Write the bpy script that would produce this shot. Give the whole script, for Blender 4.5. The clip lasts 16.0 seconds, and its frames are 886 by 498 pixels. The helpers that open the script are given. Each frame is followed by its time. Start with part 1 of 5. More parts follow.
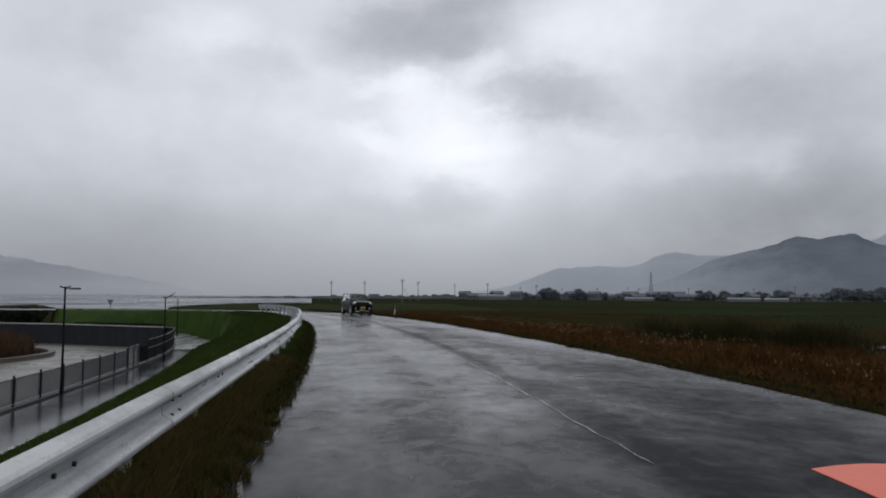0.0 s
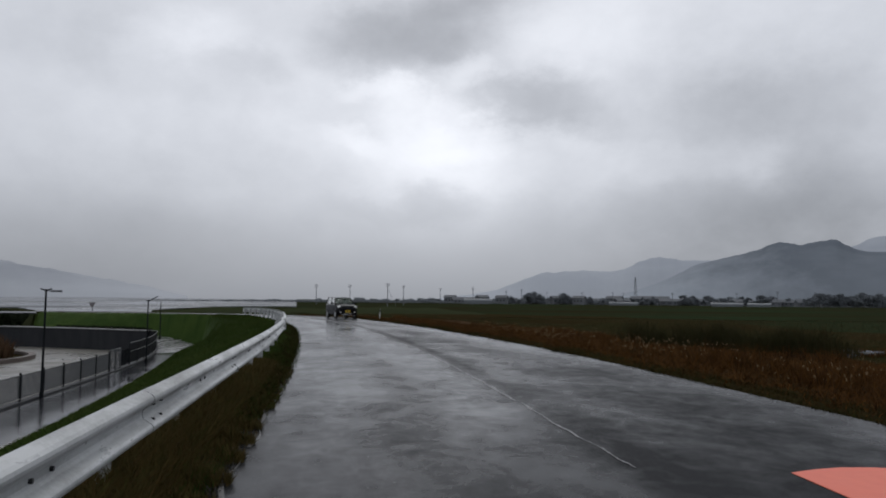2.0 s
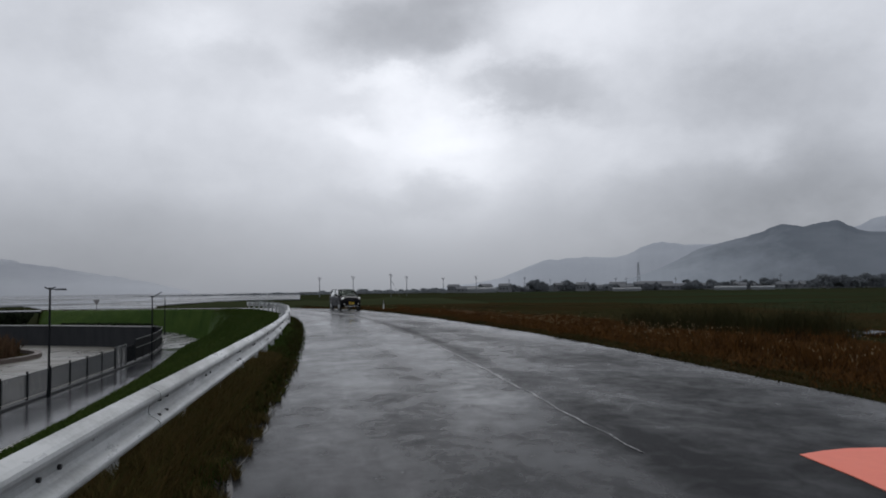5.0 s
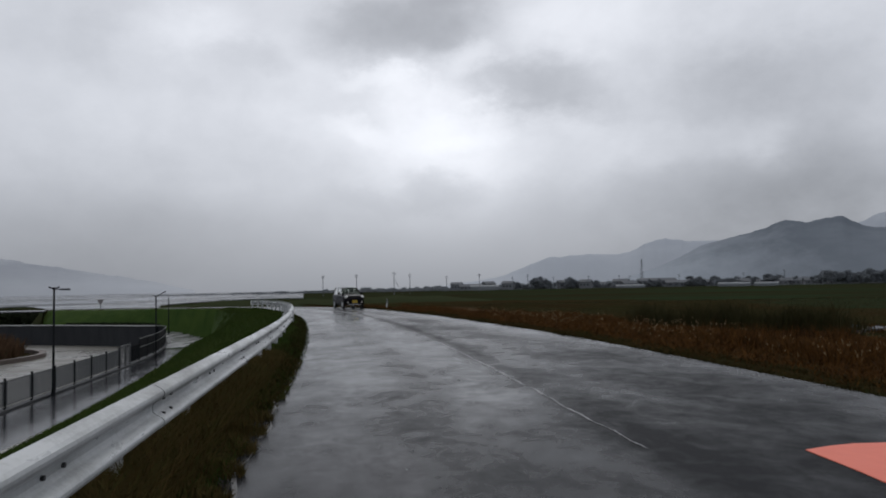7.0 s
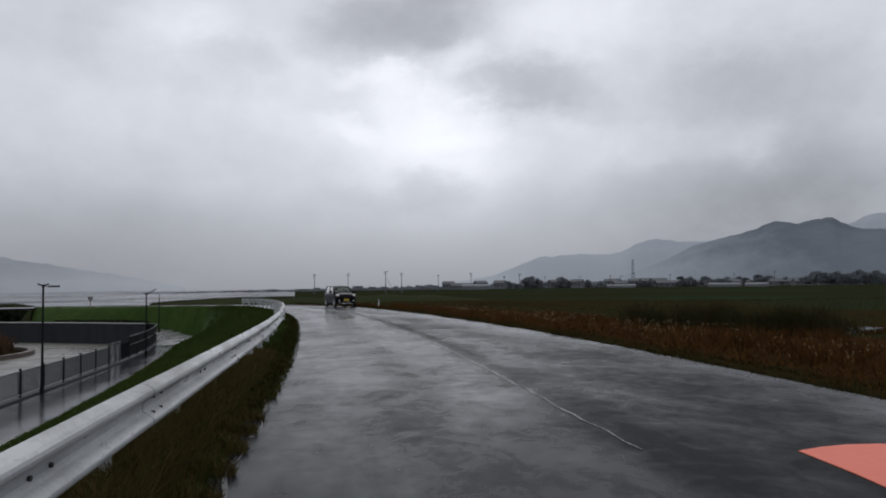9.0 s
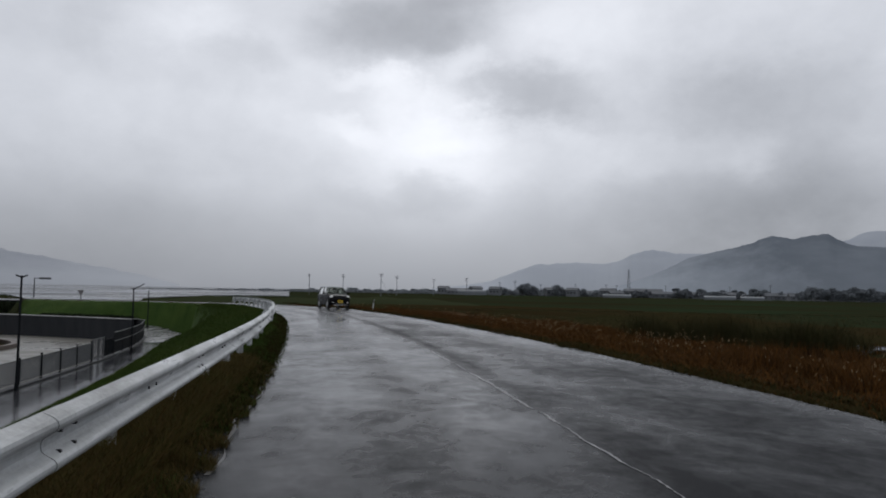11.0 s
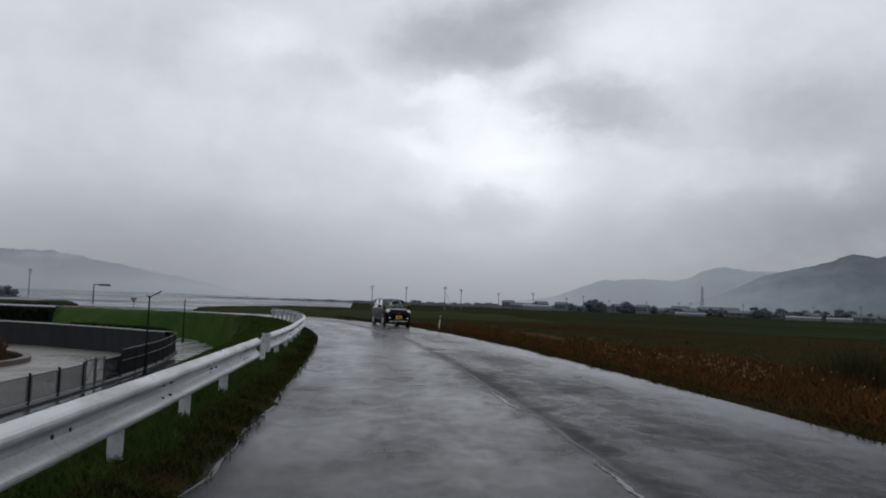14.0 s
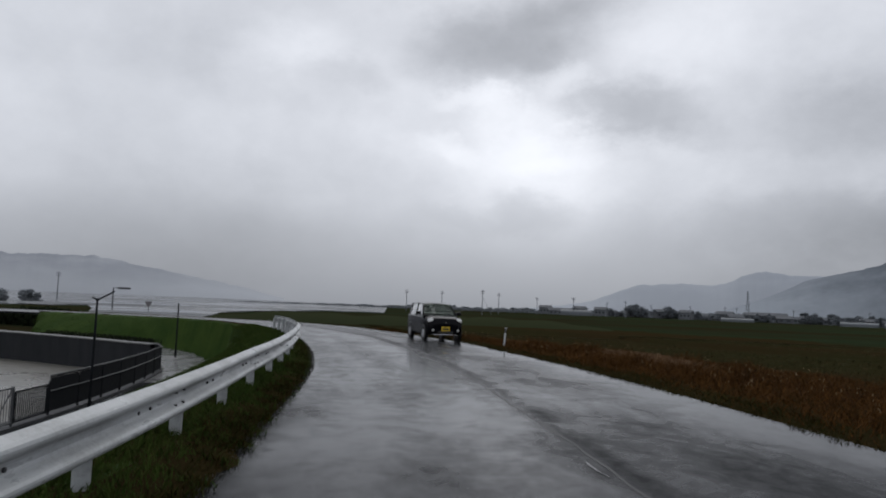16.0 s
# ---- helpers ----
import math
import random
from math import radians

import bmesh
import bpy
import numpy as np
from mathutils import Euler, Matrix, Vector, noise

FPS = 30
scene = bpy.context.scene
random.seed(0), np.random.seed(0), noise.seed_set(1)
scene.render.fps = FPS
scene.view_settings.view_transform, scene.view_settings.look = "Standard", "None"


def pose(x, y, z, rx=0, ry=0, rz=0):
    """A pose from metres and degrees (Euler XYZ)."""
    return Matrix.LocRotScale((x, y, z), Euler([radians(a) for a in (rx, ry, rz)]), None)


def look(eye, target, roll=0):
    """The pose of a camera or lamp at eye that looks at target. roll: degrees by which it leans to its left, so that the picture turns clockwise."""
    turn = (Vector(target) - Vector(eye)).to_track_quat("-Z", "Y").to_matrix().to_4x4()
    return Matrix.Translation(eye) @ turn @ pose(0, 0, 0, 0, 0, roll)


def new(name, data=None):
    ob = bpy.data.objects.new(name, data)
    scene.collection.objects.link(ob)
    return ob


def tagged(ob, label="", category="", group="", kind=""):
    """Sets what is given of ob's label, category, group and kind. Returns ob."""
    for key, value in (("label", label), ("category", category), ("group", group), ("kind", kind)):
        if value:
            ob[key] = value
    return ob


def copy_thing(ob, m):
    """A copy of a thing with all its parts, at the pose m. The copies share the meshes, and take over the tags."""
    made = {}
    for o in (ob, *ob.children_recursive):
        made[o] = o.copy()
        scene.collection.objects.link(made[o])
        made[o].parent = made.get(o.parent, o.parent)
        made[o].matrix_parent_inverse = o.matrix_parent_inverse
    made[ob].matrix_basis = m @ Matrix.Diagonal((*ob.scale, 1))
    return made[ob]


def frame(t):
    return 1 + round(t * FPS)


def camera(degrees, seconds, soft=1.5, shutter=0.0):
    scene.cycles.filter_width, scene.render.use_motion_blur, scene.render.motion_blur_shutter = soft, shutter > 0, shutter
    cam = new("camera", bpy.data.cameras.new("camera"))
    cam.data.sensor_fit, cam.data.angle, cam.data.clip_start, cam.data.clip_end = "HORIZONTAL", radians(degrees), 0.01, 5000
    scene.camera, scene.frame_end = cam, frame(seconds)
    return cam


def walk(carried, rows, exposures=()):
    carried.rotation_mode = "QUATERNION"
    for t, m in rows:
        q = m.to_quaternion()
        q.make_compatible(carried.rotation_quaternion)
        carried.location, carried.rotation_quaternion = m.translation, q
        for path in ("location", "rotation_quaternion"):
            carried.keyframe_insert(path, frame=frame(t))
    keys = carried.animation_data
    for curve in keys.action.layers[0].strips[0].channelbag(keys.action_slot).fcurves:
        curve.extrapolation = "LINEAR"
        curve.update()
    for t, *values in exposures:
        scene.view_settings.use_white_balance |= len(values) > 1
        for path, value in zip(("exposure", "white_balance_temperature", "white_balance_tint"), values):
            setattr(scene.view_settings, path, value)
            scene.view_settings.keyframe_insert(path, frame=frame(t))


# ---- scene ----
cam = camera(63.0, 16.0, soft=1.9)

# t, eye, yaw (left of +y), pitch, roll
ROWS = [
    (0.0, (0.00, 0.00, 1.36), -7.25, 3.70, 0.3),
    (0.5, (0.00, 0.00, 1.36), -7.11, 3.64, 0.6),
    (1.0, (0.01, 0.00, 1.36), -7.98, 3.76, 0.6),
    (1.5, (0.01, 0.00, 1.36), -7.98, 3.98, 0.6),
    (2.0, (0.01, 0.00, 1.36), -8.39, 4.02, 0.5),
    (2.5, (0.01, 0.01, 1.36), -9.56, 4.65, 0.8),
    (3.0, (0.01, 0.01, 1.36), -9.96, 4.42, 0.5),
    (3.5, (0.01, 0.01, 1.36), -9.26, 4.13, 0.2),
    (4.0, (0.01, 0.02, 1.36), -8.70, 3.38, -0.4),
    (6.5, (0.01, 0.03, 1.36), -7.94, 3.15, -0.9),
    (7.0, (0.01, 0.04, 1.35), -7.97, 3.04, -1.1),
    (7.5, (0.01, 0.04, 1.35), -8.40, 2.35, -0.9),
    (8.0, (0.01, 0.05, 1.35), -8.23, 2.18, -0.8),
    (8.5, (0.00, 0.06, 1.35), -8.15, 2.80, -0.8),
    (9.0, (0.00, 0.08, 1.35), -8.61, 2.95, -0.8),
    (9.5, (0.00, 0.14, 1.35), -8.75, 3.00, -0.4),
    (10.0, (0.01, 0.35, 1.35), -8.90, 3.15, 0.1),
    (10.5, (0.03, 0.80, 1.35), -9.00, 3.25, 0.6),
    (11.0, (0.08, 1.45, 1.35), -8.90, 3.30, 1.0),
    (11.5, (0.17, 2.45, 1.35), -8.67, 3.30, 1.2),
    (12.0, (0.32, 3.85, 1.35), -7.60, 3.15, 1.1),
    (12.5, (0.41, 5.45, 1.35), -6.56, 2.90, 1.4),
    (13.0, (0.46, 7.30, 1.36), -4.95, 3.20, 1.7),
    (13.5, (0.49, 9.25, 1.37), -4.65, 2.70, 1.8),
    (14.0, (0.49, 11.25, 1.37), -3.82, 4.25, 2.1),
    (14.5, (0.39, 13.60, 1.36), -2.93, 4.95, 1.75),
    (15.0, (0.24, 16.65, 1.36), -2.69, 5.02, 1.9),
    (15.5, (0.13, 19.75, 1.36), -1.71, 4.98, 1.7),
    (16.0, (0.10, 22.85, 1.36), -1.10, 4.53, 2.2),
]


def view(eye, yaw, pitch, roll):
    a, b = radians(yaw), radians(pitch)
    way = Vector((-math.sin(a) * math.cos(b), math.cos(a) * math.cos(b), math.sin(b)))
    return look(eye, Vector(eye) + way, roll)


walk(cam, [(t, view(e, y, p, r)) for t, e, y, p, r in ROWS])

# ---------------------------------------------------------------- sky and light
SUN_EL, SUN_AZ = radians(52.0), radians(6.0)      # the sun high behind the cloud, ahead of the car
world = bpy.data.worlds.new("overcast_sky")
scene.world = world
world.use_nodes = True


class Net:
    """Small helper to wire nodes."""

    def __init__(self, tree):
        self.t = tree
        tree.nodes.clear()

    def n(self, kind):
        return self.t.nodes.new(kind)

    def put(self, value, socket):
        if isinstance(value, bpy.types.NodeSocket):
            self.t.links.new(value, socket)
        else:
            socket.default_value = value

    def m(self, op, a, b=0.0, clamp=False):
        node = self.n("ShaderNodeMath")
        node.operation, node.use_clamp = op, clamp
        self.put(a, node.inputs[0])
        self.put(b, node.inputs[1])
        return node.outputs[0]

    def v(self, op, a, b=(0, 0, 0)):
        node = self.n("ShaderNodeVectorMath")
        node.operation = op
        self.put(a, node.inputs[0])
        if op == "SCALE":
            self.put(b, node.inputs[3])
        else:
            self.put(b, node.inputs[1])
        return node.outputs["Value" if op in ("DOT_PRODUCT", "LENGTH") else "Vector"]

    def noise(self, vec, scale, detail=4.0, rough=0.55, colour=False, distort=0.0):
        node = self.n("ShaderNodeTexNoise")
        self.put(vec, node.inputs["Vector"])
        node.inputs["Scale"].default_value = scale
        node.inputs["Detail"].default_value = detail
        node.inputs["Roughness"].default_value = rough
        node.inputs["Distortion"].default_value = distort
        return node.outputs["Color" if colour else 0]

    def ramp(self, fac, *stops):
        node = self.n("ShaderNodeValToRGB")
        self.put(fac, node.inputs[0])
        el = node.color_ramp.elements
        while len(el) < len(stops):
            el.new(0.5)
        for e, (p, c) in zip(el, stops):
            e.position = p
            e.color = (*c, 1) if isinstance(c, tuple) else (c, c, c, 1)
        return node.outputs[0]

    def mix(self, fac, a, b, blend="MIX"):
        node = self.n("ShaderNodeMix")
        node.data_type, node.blend_type = "RGBA", blend
        self.put(fac, node.inputs[0])
        self.put(a if isinstance(a, bpy.types.NodeSocket) else (*a, 1), node.inputs[6])
        self.put(b if isinstance(b, bpy.types.NodeSocket) else (*b, 1), node.inputs[7])
        return node.outputs[2]

    def scaled(self, vec, sx, sy, sz):
        return self.v("MULTIPLY", vec, (sx, sy, sz))


def build_sky():
    k = Net(world.node_tree)
    coord = k.n("ShaderNodeTexCoord").outputs["Generated"]
    d = k.v("NORMALIZE", coord)
    warp = k.v("SUBTRACT", k.noise(k.scaled(d, 1, 1, 1.6), 4.2, 7, 0.62, colour=True), (0.5, 0.5, 0.5))
    dw = k.v("NORMALIZE", k.v("ADD", d, k.v("SCALE", warp, 0.15)))
    sep = k.n("ShaderNodeSeparateXYZ")
    k.put(d, sep.inputs[0])
    up = sep.outputs[2]
    # brightness with height
    base = k.ramp(k.m("ADD", k.m("MULTIPLY", up, 1.0), 0.0), (0.0, 0.345), (0.06, 0.455), (0.14, 0.63), (0.25, 0.70), (0.45, 0.65), (1.0, 0.58))
    # cloud masses: azimuth to the right of +y, height, half width, half height (degrees), strength
    soft_masses = [
        (4.5, 11.8, 8.0, 3.0, 0.15), (3.0, 8.5, 13.0, 3.4, 0.05), (10.5, 11.0, 6.0, 2.2, 0.10), (20.5, 9.8, 6.0, 2.2, 0.06), (21.5, 20.5, 8.0, 3.0, 0.10),
        (-11.7, 19.2, 3.4, 1.6, 0.11), (-1.5, 17.2, 5.0, 1.8, 0.06), (33.0, 9.7, 2.2, 1.4, 0.08), (16.4, 20.6, 4.0, 1.6, 0.05), (-2.5, 25.5, 4.0, 2.4, 0.12),
        (32.1, 14.0, 6.4, 3.4, -0.20), (25.0, 12.8, 4.5, 2.0, -0.06), (38.5, 13.5, 4.0, 5.0, -0.08), (-20.2, 16.8, 6.0, 4.0, -0.06), (-9.0, 15.4, 4.4, 1.6, -0.05),
        (-22.0, 4.5, 15.0, 5.5, -0.09), (27.0, 7.0, 9.0, 2.5, -0.06), (32.0, 5.5, 12.0, 5.0, -0.16), (38.0, 7.0, 7.0, 4.0, -0.09), (-17.0, 8.0, 12.0, 4.0, -0.05),
    ]
    # masses with a firmer, ragged edge
    firm_masses = [
        (5.9, 20.4, 7.2, 2.9, -0.25), (10.5, 23.5, 4.0, 2.2, -0.14), (15.6, 15.5, 4.9, 2.2, -0.21), (18.6, 13.6, 3.2, 1.3, -0.07), (7.2, 8.3, 3.5, 1.9, -0.11),
        (7.2, 15.0, 3.8, 1.5, 0.17), (3.2, 16.4, 3.2, 0.9, 0.12), (9.6, 13.0, 3.8, 1.5, 0.13), (10.6, 17.6, 2.6, 1.2, 0.13), (2.6, 12.8, 4.0, 1.2, 0.09), (-7.3, 17.9, 3.0, 1.6, -0.11), (-17.5, 17.2, 1.7, 2.0, -0.05), (2.2, 6.6, 4.0, 0.9, -0.04),
    ]
    sw = k.n("ShaderNodeSeparateXYZ")
    k.put(dw, sw.inputs[0])
    az = k.m("ARCTAN2", sw.outputs[0], sw.outputs[1])
    el = k.m("ARCSINE", sw.outputs[2])
    total = base
    for masses, firm in ((soft_masses, False), (firm_masses, True)):
        for a, e, wa, we, s in masses:
            p = k.m("DIVIDE", k.m("SUBTRACT", az, radians(a)), radians(wa))
            q = k.m("DIVIDE", k.m("SUBTRACT", el, radians(e)), radians(we))
            r2 = k.m("ADD", k.m("MULTIPLY", p, p), k.m("MULTIPLY", q, q))
            if firm:
                r2 = k.m("MULTIPLY", r2, k.m("ADD", k.m("MULTIPLY", r2, 0.6), 0.4))
            g = k.m("POWER", 2.718, k.m("MULTIPLY", r2, -1.0))
            total = k.m("ADD", total, k.m("MULTIPLY", g, s))
    # broken cloud texture at two scales, flatter towards the horizon
    flat = k.scaled(d, 1.0, 1.0, 1.25)
    n1 = k.m("SUBTRACT", k.noise(flat, 5.5, 8, 0.52, distort=0.2), 0.5)
    n2 = k.m("SUBTRACT", k.noise(flat, 13.0, 6, 0.6), 0.5)
    fade = k.m("MULTIPLY", k.m("SUBTRACT", up, 0.02), 6.0, clamp=True)
    soft = k.m("MULTIPLY", k.m("ADD", k.m("MULTIPLY", n1, 0.27), k.m("MULTIPLY", n2, 0.12)), fade)
    total = k.m("MAXIMUM", k.m("ADD", total, soft), 0.2)
    tint = k.ramp(total, (0.2, (0.93, 0.985, 1.10)), (0.9, (0.965, 0.995, 1.07)))
    cloud = k.v("MULTIPLY", tint, k.n("ShaderNodeCombineXYZ").outputs[0])
    comb = cloud.node.inputs[1].links[0].from_node
    for i in range(3):
        k.put(total, comb.inputs[i])
    sky = k.n("ShaderNodeTexSky")
    sky.sky_type, sky.sun_disc = "NISHITA", False
    sky.sun_elevation, sky.sun_rotation, sky.dust_density = SUN_EL, SUN_AZ, 4.0
    lit = k.v("SCALE", sky.outputs[0], 0.003)
    bg = k.n("ShaderNodeBackground")
    k.put(k.v("ADD", cloud, lit), bg.inputs[0])
    bg.inputs[1].default_value = 1.0
    out = k.n("ShaderNodeOutputWorld")
    k.put(bg.outputs[0], out.inputs[0])


build_sky()
sun = new("sun", bpy.data.lights.new("sun", "SUN"))
sun.data.energy, sun.data.angle, sun.data.color = 0.5, radians(60), (1.0, 0.98, 0.95)
sun_way = Vector((math.sin(SUN_AZ) * math.cos(SUN_EL), math.cos(SUN_AZ) * math.cos(SUN_EL), math.sin(SUN_EL)))
sun.matrix_world = look(sun_way * 60, (0, 0, 0))


# ---------------------------------------------------------------- materials
def material(name, build):
    mat = bpy.data.materials.new(name)
    mat.use_nodes = True
    k = Net(mat.node_tree)
    k.bsdf = k.n("ShaderNodeBsdfPrincipled")
    k.out = k.n("ShaderNodeOutputMaterial")
    k.put(k.bsdf.outputs[0], k.out.inputs[0])
    k.xyz = k.n("ShaderNodeTexCoord").outputs["Object"]
    build(k, k.bsdf.inputs)
    return mat


def bump(k, height, strength, dist=0.02):
    b = k.n("ShaderNodeBump")
    b.inputs["Strength"].default_value, b.inputs["Distance"].default_value = strength, dist
    k.put(height, b.inputs["Height"])
    k.put(b.outputs[0], k.bsdf.inputs["Normal"])


def wet_asphalt(k, i):
    uv = k.n("ShaderNodeTexCoord").outputs["UV"]      # metres across and along the road
    sep = k.n("ShaderNodeSeparateXYZ")
    k.put(uv, sep.inputs[0])
    wander = k.m("MULTIPLY", k.m("SUBTRACT", k.noise(k.scaled(uv, 0.1, 0.22, 1), 1.0, 3, 0.5), 0.5), 1.1)
    across = k.m("ADD", sep.outputs[0], wander)
    big = k.noise(k.scaled(uv, 0.36, 0.26, 1), 1.0, 4, 0.5)
    mid = k.noise(k.scaled(uv, 1.3, 0.85, 1), 1.0, 5, 0.62, distort=1.0)
    fine = k.noise(k.scaled(uv, 4.0, 3.0, 1), 1.0, 4, 0.65, distort=0.6)
    grit = k.noise(k.xyz, 70.0, 3, 0.7)
    # water lies in the wheel tracks and along both edges
    rut = k.n("ShaderNodeFloatCurve")
    curve = rut.mapping.curves[0]
    curve.points[0].location, curve.points[1].location = (0.0, 0.60), (1.0, 0.72)
    for x, y in ((0.07, 0.50), (0.15, 0.62), (0.25, 0.44), (0.35, 0.58), (0.44, 0.42), (0.50, 0.22), (0.58, 0.30), (0.68, 0.15), (0.80, 0.20), (0.90, 0.38)):
        curve.points.new(x, y)
    rut.mapping.update()
    k.put(k.m("DIVIDE", across, 6.85), rut.inputs["Value"])
    parts = k.m("ADD", k.m("MULTIPLY", big, 0.36), k.m("ADD", k.m("MULTIPLY", k.m("SUBTRACT", mid, 0.125), 0.28), k.m("MULTIPLY", k.m("SUBTRACT", fine, 0.20), 0.23)))
    chips = k.noise(k.xyz, 24.0, 3, 0.75)
    parts = k.m("ADD", k.m("SUBTRACT", parts, 0.012), k.m("MULTIPLY", k.m("SUBTRACT", chips, 0.5), 0.085))
    pool = k.n("ShaderNodeMapRange")      # more water stands towards the bend
    k.put(sep.outputs[1], pool.inputs[0])
    for j, value in enumerate((4.0, 20.0, -0.050, 0.050)):
        pool.inputs[j + 1].default_value = value
    ahead = k.m("DIVIDE", k.m("SUBTRACT", sep.outputs[1], 14.0), 14.0, clamp=True)
    side = k.m("MULTIPLY", k.m("MULTIPLY", k.m("SUBTRACT", sep.outputs[0], 3.2), 0.018), ahead)
    film = k.m("ADD", k.m("ADD", k.m("ADD", parts, side), pool.outputs[0]), k.m("MULTIPLY", rut.outputs[0], 0.36))
    # the open joint beside the centre line drains the water: a rough, matt band
    apart = k.m("ABSOLUTE", k.m("SUBTRACT", k.m("ADD", sep.outputs[0], k.m("MULTIPLY", k.m("SUBTRACT", mid, 0.5), 0.5)), 3.42))
    joint = k.m("SUBTRACT", 1.0, k.m("DIVIDE", apart, 0.22), clamp=True)
    film = k.m("SUBTRACT", film, k.m("MULTIPLY", k.m("MULTIPLY", joint, 0.085), k.m("DIVIDE", k.m("SUBTRACT", sep.outputs[1], 9.0), 8.0, clamp=True)))
    # a worn stretch before the bend holds less water
    du = k.m("DIVIDE", k.m("SUBTRACT", across, 2.5), 1.9)
    dv = k.m("DIVIDE", k.m("SUBTRACT", sep.outputs[1], 23.0), 4.5)
    worn = k.m("POWER", 2.718, k.m("MULTIPLY", k.m("ADD", k.m("MULTIPLY", du, du), k.m("MULTIPLY", dv, dv)), -1.0))
    film = k.m("SUBTRACT", film, k.m("MULTIPLY", worn, 0.085))
    colour = k.mix(k.ramp(film, (0.38, 0.0), (0.64, 1.0)), (0.012, 0.0128, 0.014), (0.019, 0.020, 0.0215))
    k.put(k.mix(k.m("MULTIPLY", grit, 0.5), colour, (0.030, 0.030, 0.033)), i["Base Color"])
    k.put(k.ramp(film, (0.32, 0.44), (0.40, 0.35), (0.53, 0.19), (0.66, 0.055)), i["Roughness"])
    i["IOR"].default_value = 1.34
    k.put(k.ramp(film, (0.32, 0.020), (0.40, 0.038), (0.53, 0.090), (0.66, 0.19)), i["Specular IOR Level"])
    wetness = k.ramp(film, (0.40, 1.0), (0.66, 0.15))
    bump(k, k.m("ADD", k.m("MULTIPLY", fine, 0.30), k.m("MULTIPLY", k.m("MULTIPLY", grit, 0.4), wetness)), 0.12, 0.03)


def worn_line(k, i):
    wear = k.m("ADD", k.m("MULTIPLY", k.noise(k.xyz, 0.45, 3, 0.5), 0.5), k.m("MULTIPLY", k.noise(k.xyz, 11.0, 5, 0.7), 0.5))
    k.put(k.mix(k.ramp(wear, (0.51, 0.0), (0.61, 1.0)), (0.030, 0.030, 0.033), (0.21, 0.21, 0.21)), i["Base Color"])
    i["Roughness"].default_value = 0.3


def orange_paint(k, i):
    n = k.noise(k.xyz, 9.0, 5, 0.6)
    k.put(k.mix(n, (0.62, 0.125, 0.075), (0.72, 0.165, 0.10)), i["Base Color"])
    i["Roughness"].default_value = 0.6


def tar_joint(k, i):
    k.put(k.mix(k.noise(k.xyz, 6.0), (0.014, 0.014, 0.015), (0.026, 0.026, 0.028)), i["Base Color"])
    i["Roughness"].default_value = 0.45
    i["Specular IOR Level"].default_value = 0.14


def ground_cover(k, i):
    a = k.noise(k.scaled(k.xyz, 0.35, 1.0, 1), 0.035, 5, 0.6)
    b = k.noise(k.xyz, 0.5, 6, 0.65)
    c = k.noise(k.xyz, 9.0, 4, 0.7)
    green = k.mix(k.ramp(b, (0.35, 0.0), (0.65, 1.0)), (0.016, 0.025, 0.012), (0.025, 0.036, 0.018))
    brown = k.mix(c, (0.018, 0.013, 0.007), (0.028, 0.019, 0.009))
    split = k.ramp(k.m("ADD", k.m("MULTIPLY", a, 0.75), k.m("MULTIPLY", b, 0.25)), (0.42, 0.0), (0.62, 1.0))
    k.put(k.mix(split, green, brown), i["Base Color"])
    i["Roughness"].default_value = 0.95
    i["Specular IOR Level"].default_value = 0.0
    bump(k, c, 0.6, 0.05)


def lawn(k, i):
    b = k.noise(k.xyz, 0.35, 6, 0.65)
    c = k.noise(k.xyz, 9.0, 4, 0.7)
    green = k.mix(k.ramp(b, (0.35, 0.0), (0.65, 1.0)), (0.022, 0.046, 0.009), (0.042, 0.070, 0.014))
    k.put(k.mix(k.m("MULTIPLY", c, 0.5), green, (0.022, 0.040, 0.009)), i["Base Color"])
    i["Roughness"].default_value = 0.95
    i["Specular IOR Level"].default_value = 0.1
    bump(k, c, 0.7, 0.06)


def earth(k, i):
    b = k.noise(k.xyz, 2.0, 6, 0.65)
    c = k.noise(k.xyz, 24.0, 4, 0.7)
    wide = k.noise(k.scaled(k.xyz, 0.6, 1.0, 1), 0.055, 5, 0.6)
    soil = k.mix(b, (0.018, 0.014, 0.006), (0.032, 0.023, 0.010))
    cover = k.mix(k.ramp(wide, (0.40, 0.0), (0.60, 1.0)), (0.022, 0.025, 0.010), (0.032, 0.021, 0.010))
    k.put(k.mix(k.m("ADD", k.m("MULTIPLY", c, 0.5), 0.3), soil, cover), i["Base Color"])
    i["Roughness"].default_value = 0.9
    i["Specular IOR Level"].default_value = 0.0
    bump(k, c, 0.8, 0.04)


def blade_mat(*cols, rough=0.75):
    def build(k, i):
        r = k.n("ShaderNodeNewGeometry").outputs["Random Per Island"]
        stops = [(j / max(1, len(cols) - 1), c) for j, c in enumerate(cols)]
        small, wide = k.noise(k.xyz, 1.3, 4, 0.6), k.noise(k.xyz, 0.16, 5, 0.6)
        pick = k.m("ADD", k.m("MULTIPLY", r, 0.55), k.m("MULTIPLY", k.m("SUBTRACT", k.m("ADD", k.m("MULTIPLY", small, 0.4), k.m("MULTIPLY", wide, 0.6)), 0.36), 1.7), clamp=True)
        k.put(k.ramp(pick, *stops), i["Base Color"])
        i["Roughness"].default_value = rough
        i["Specular IOR Level"].default_value = 0.02
    return build


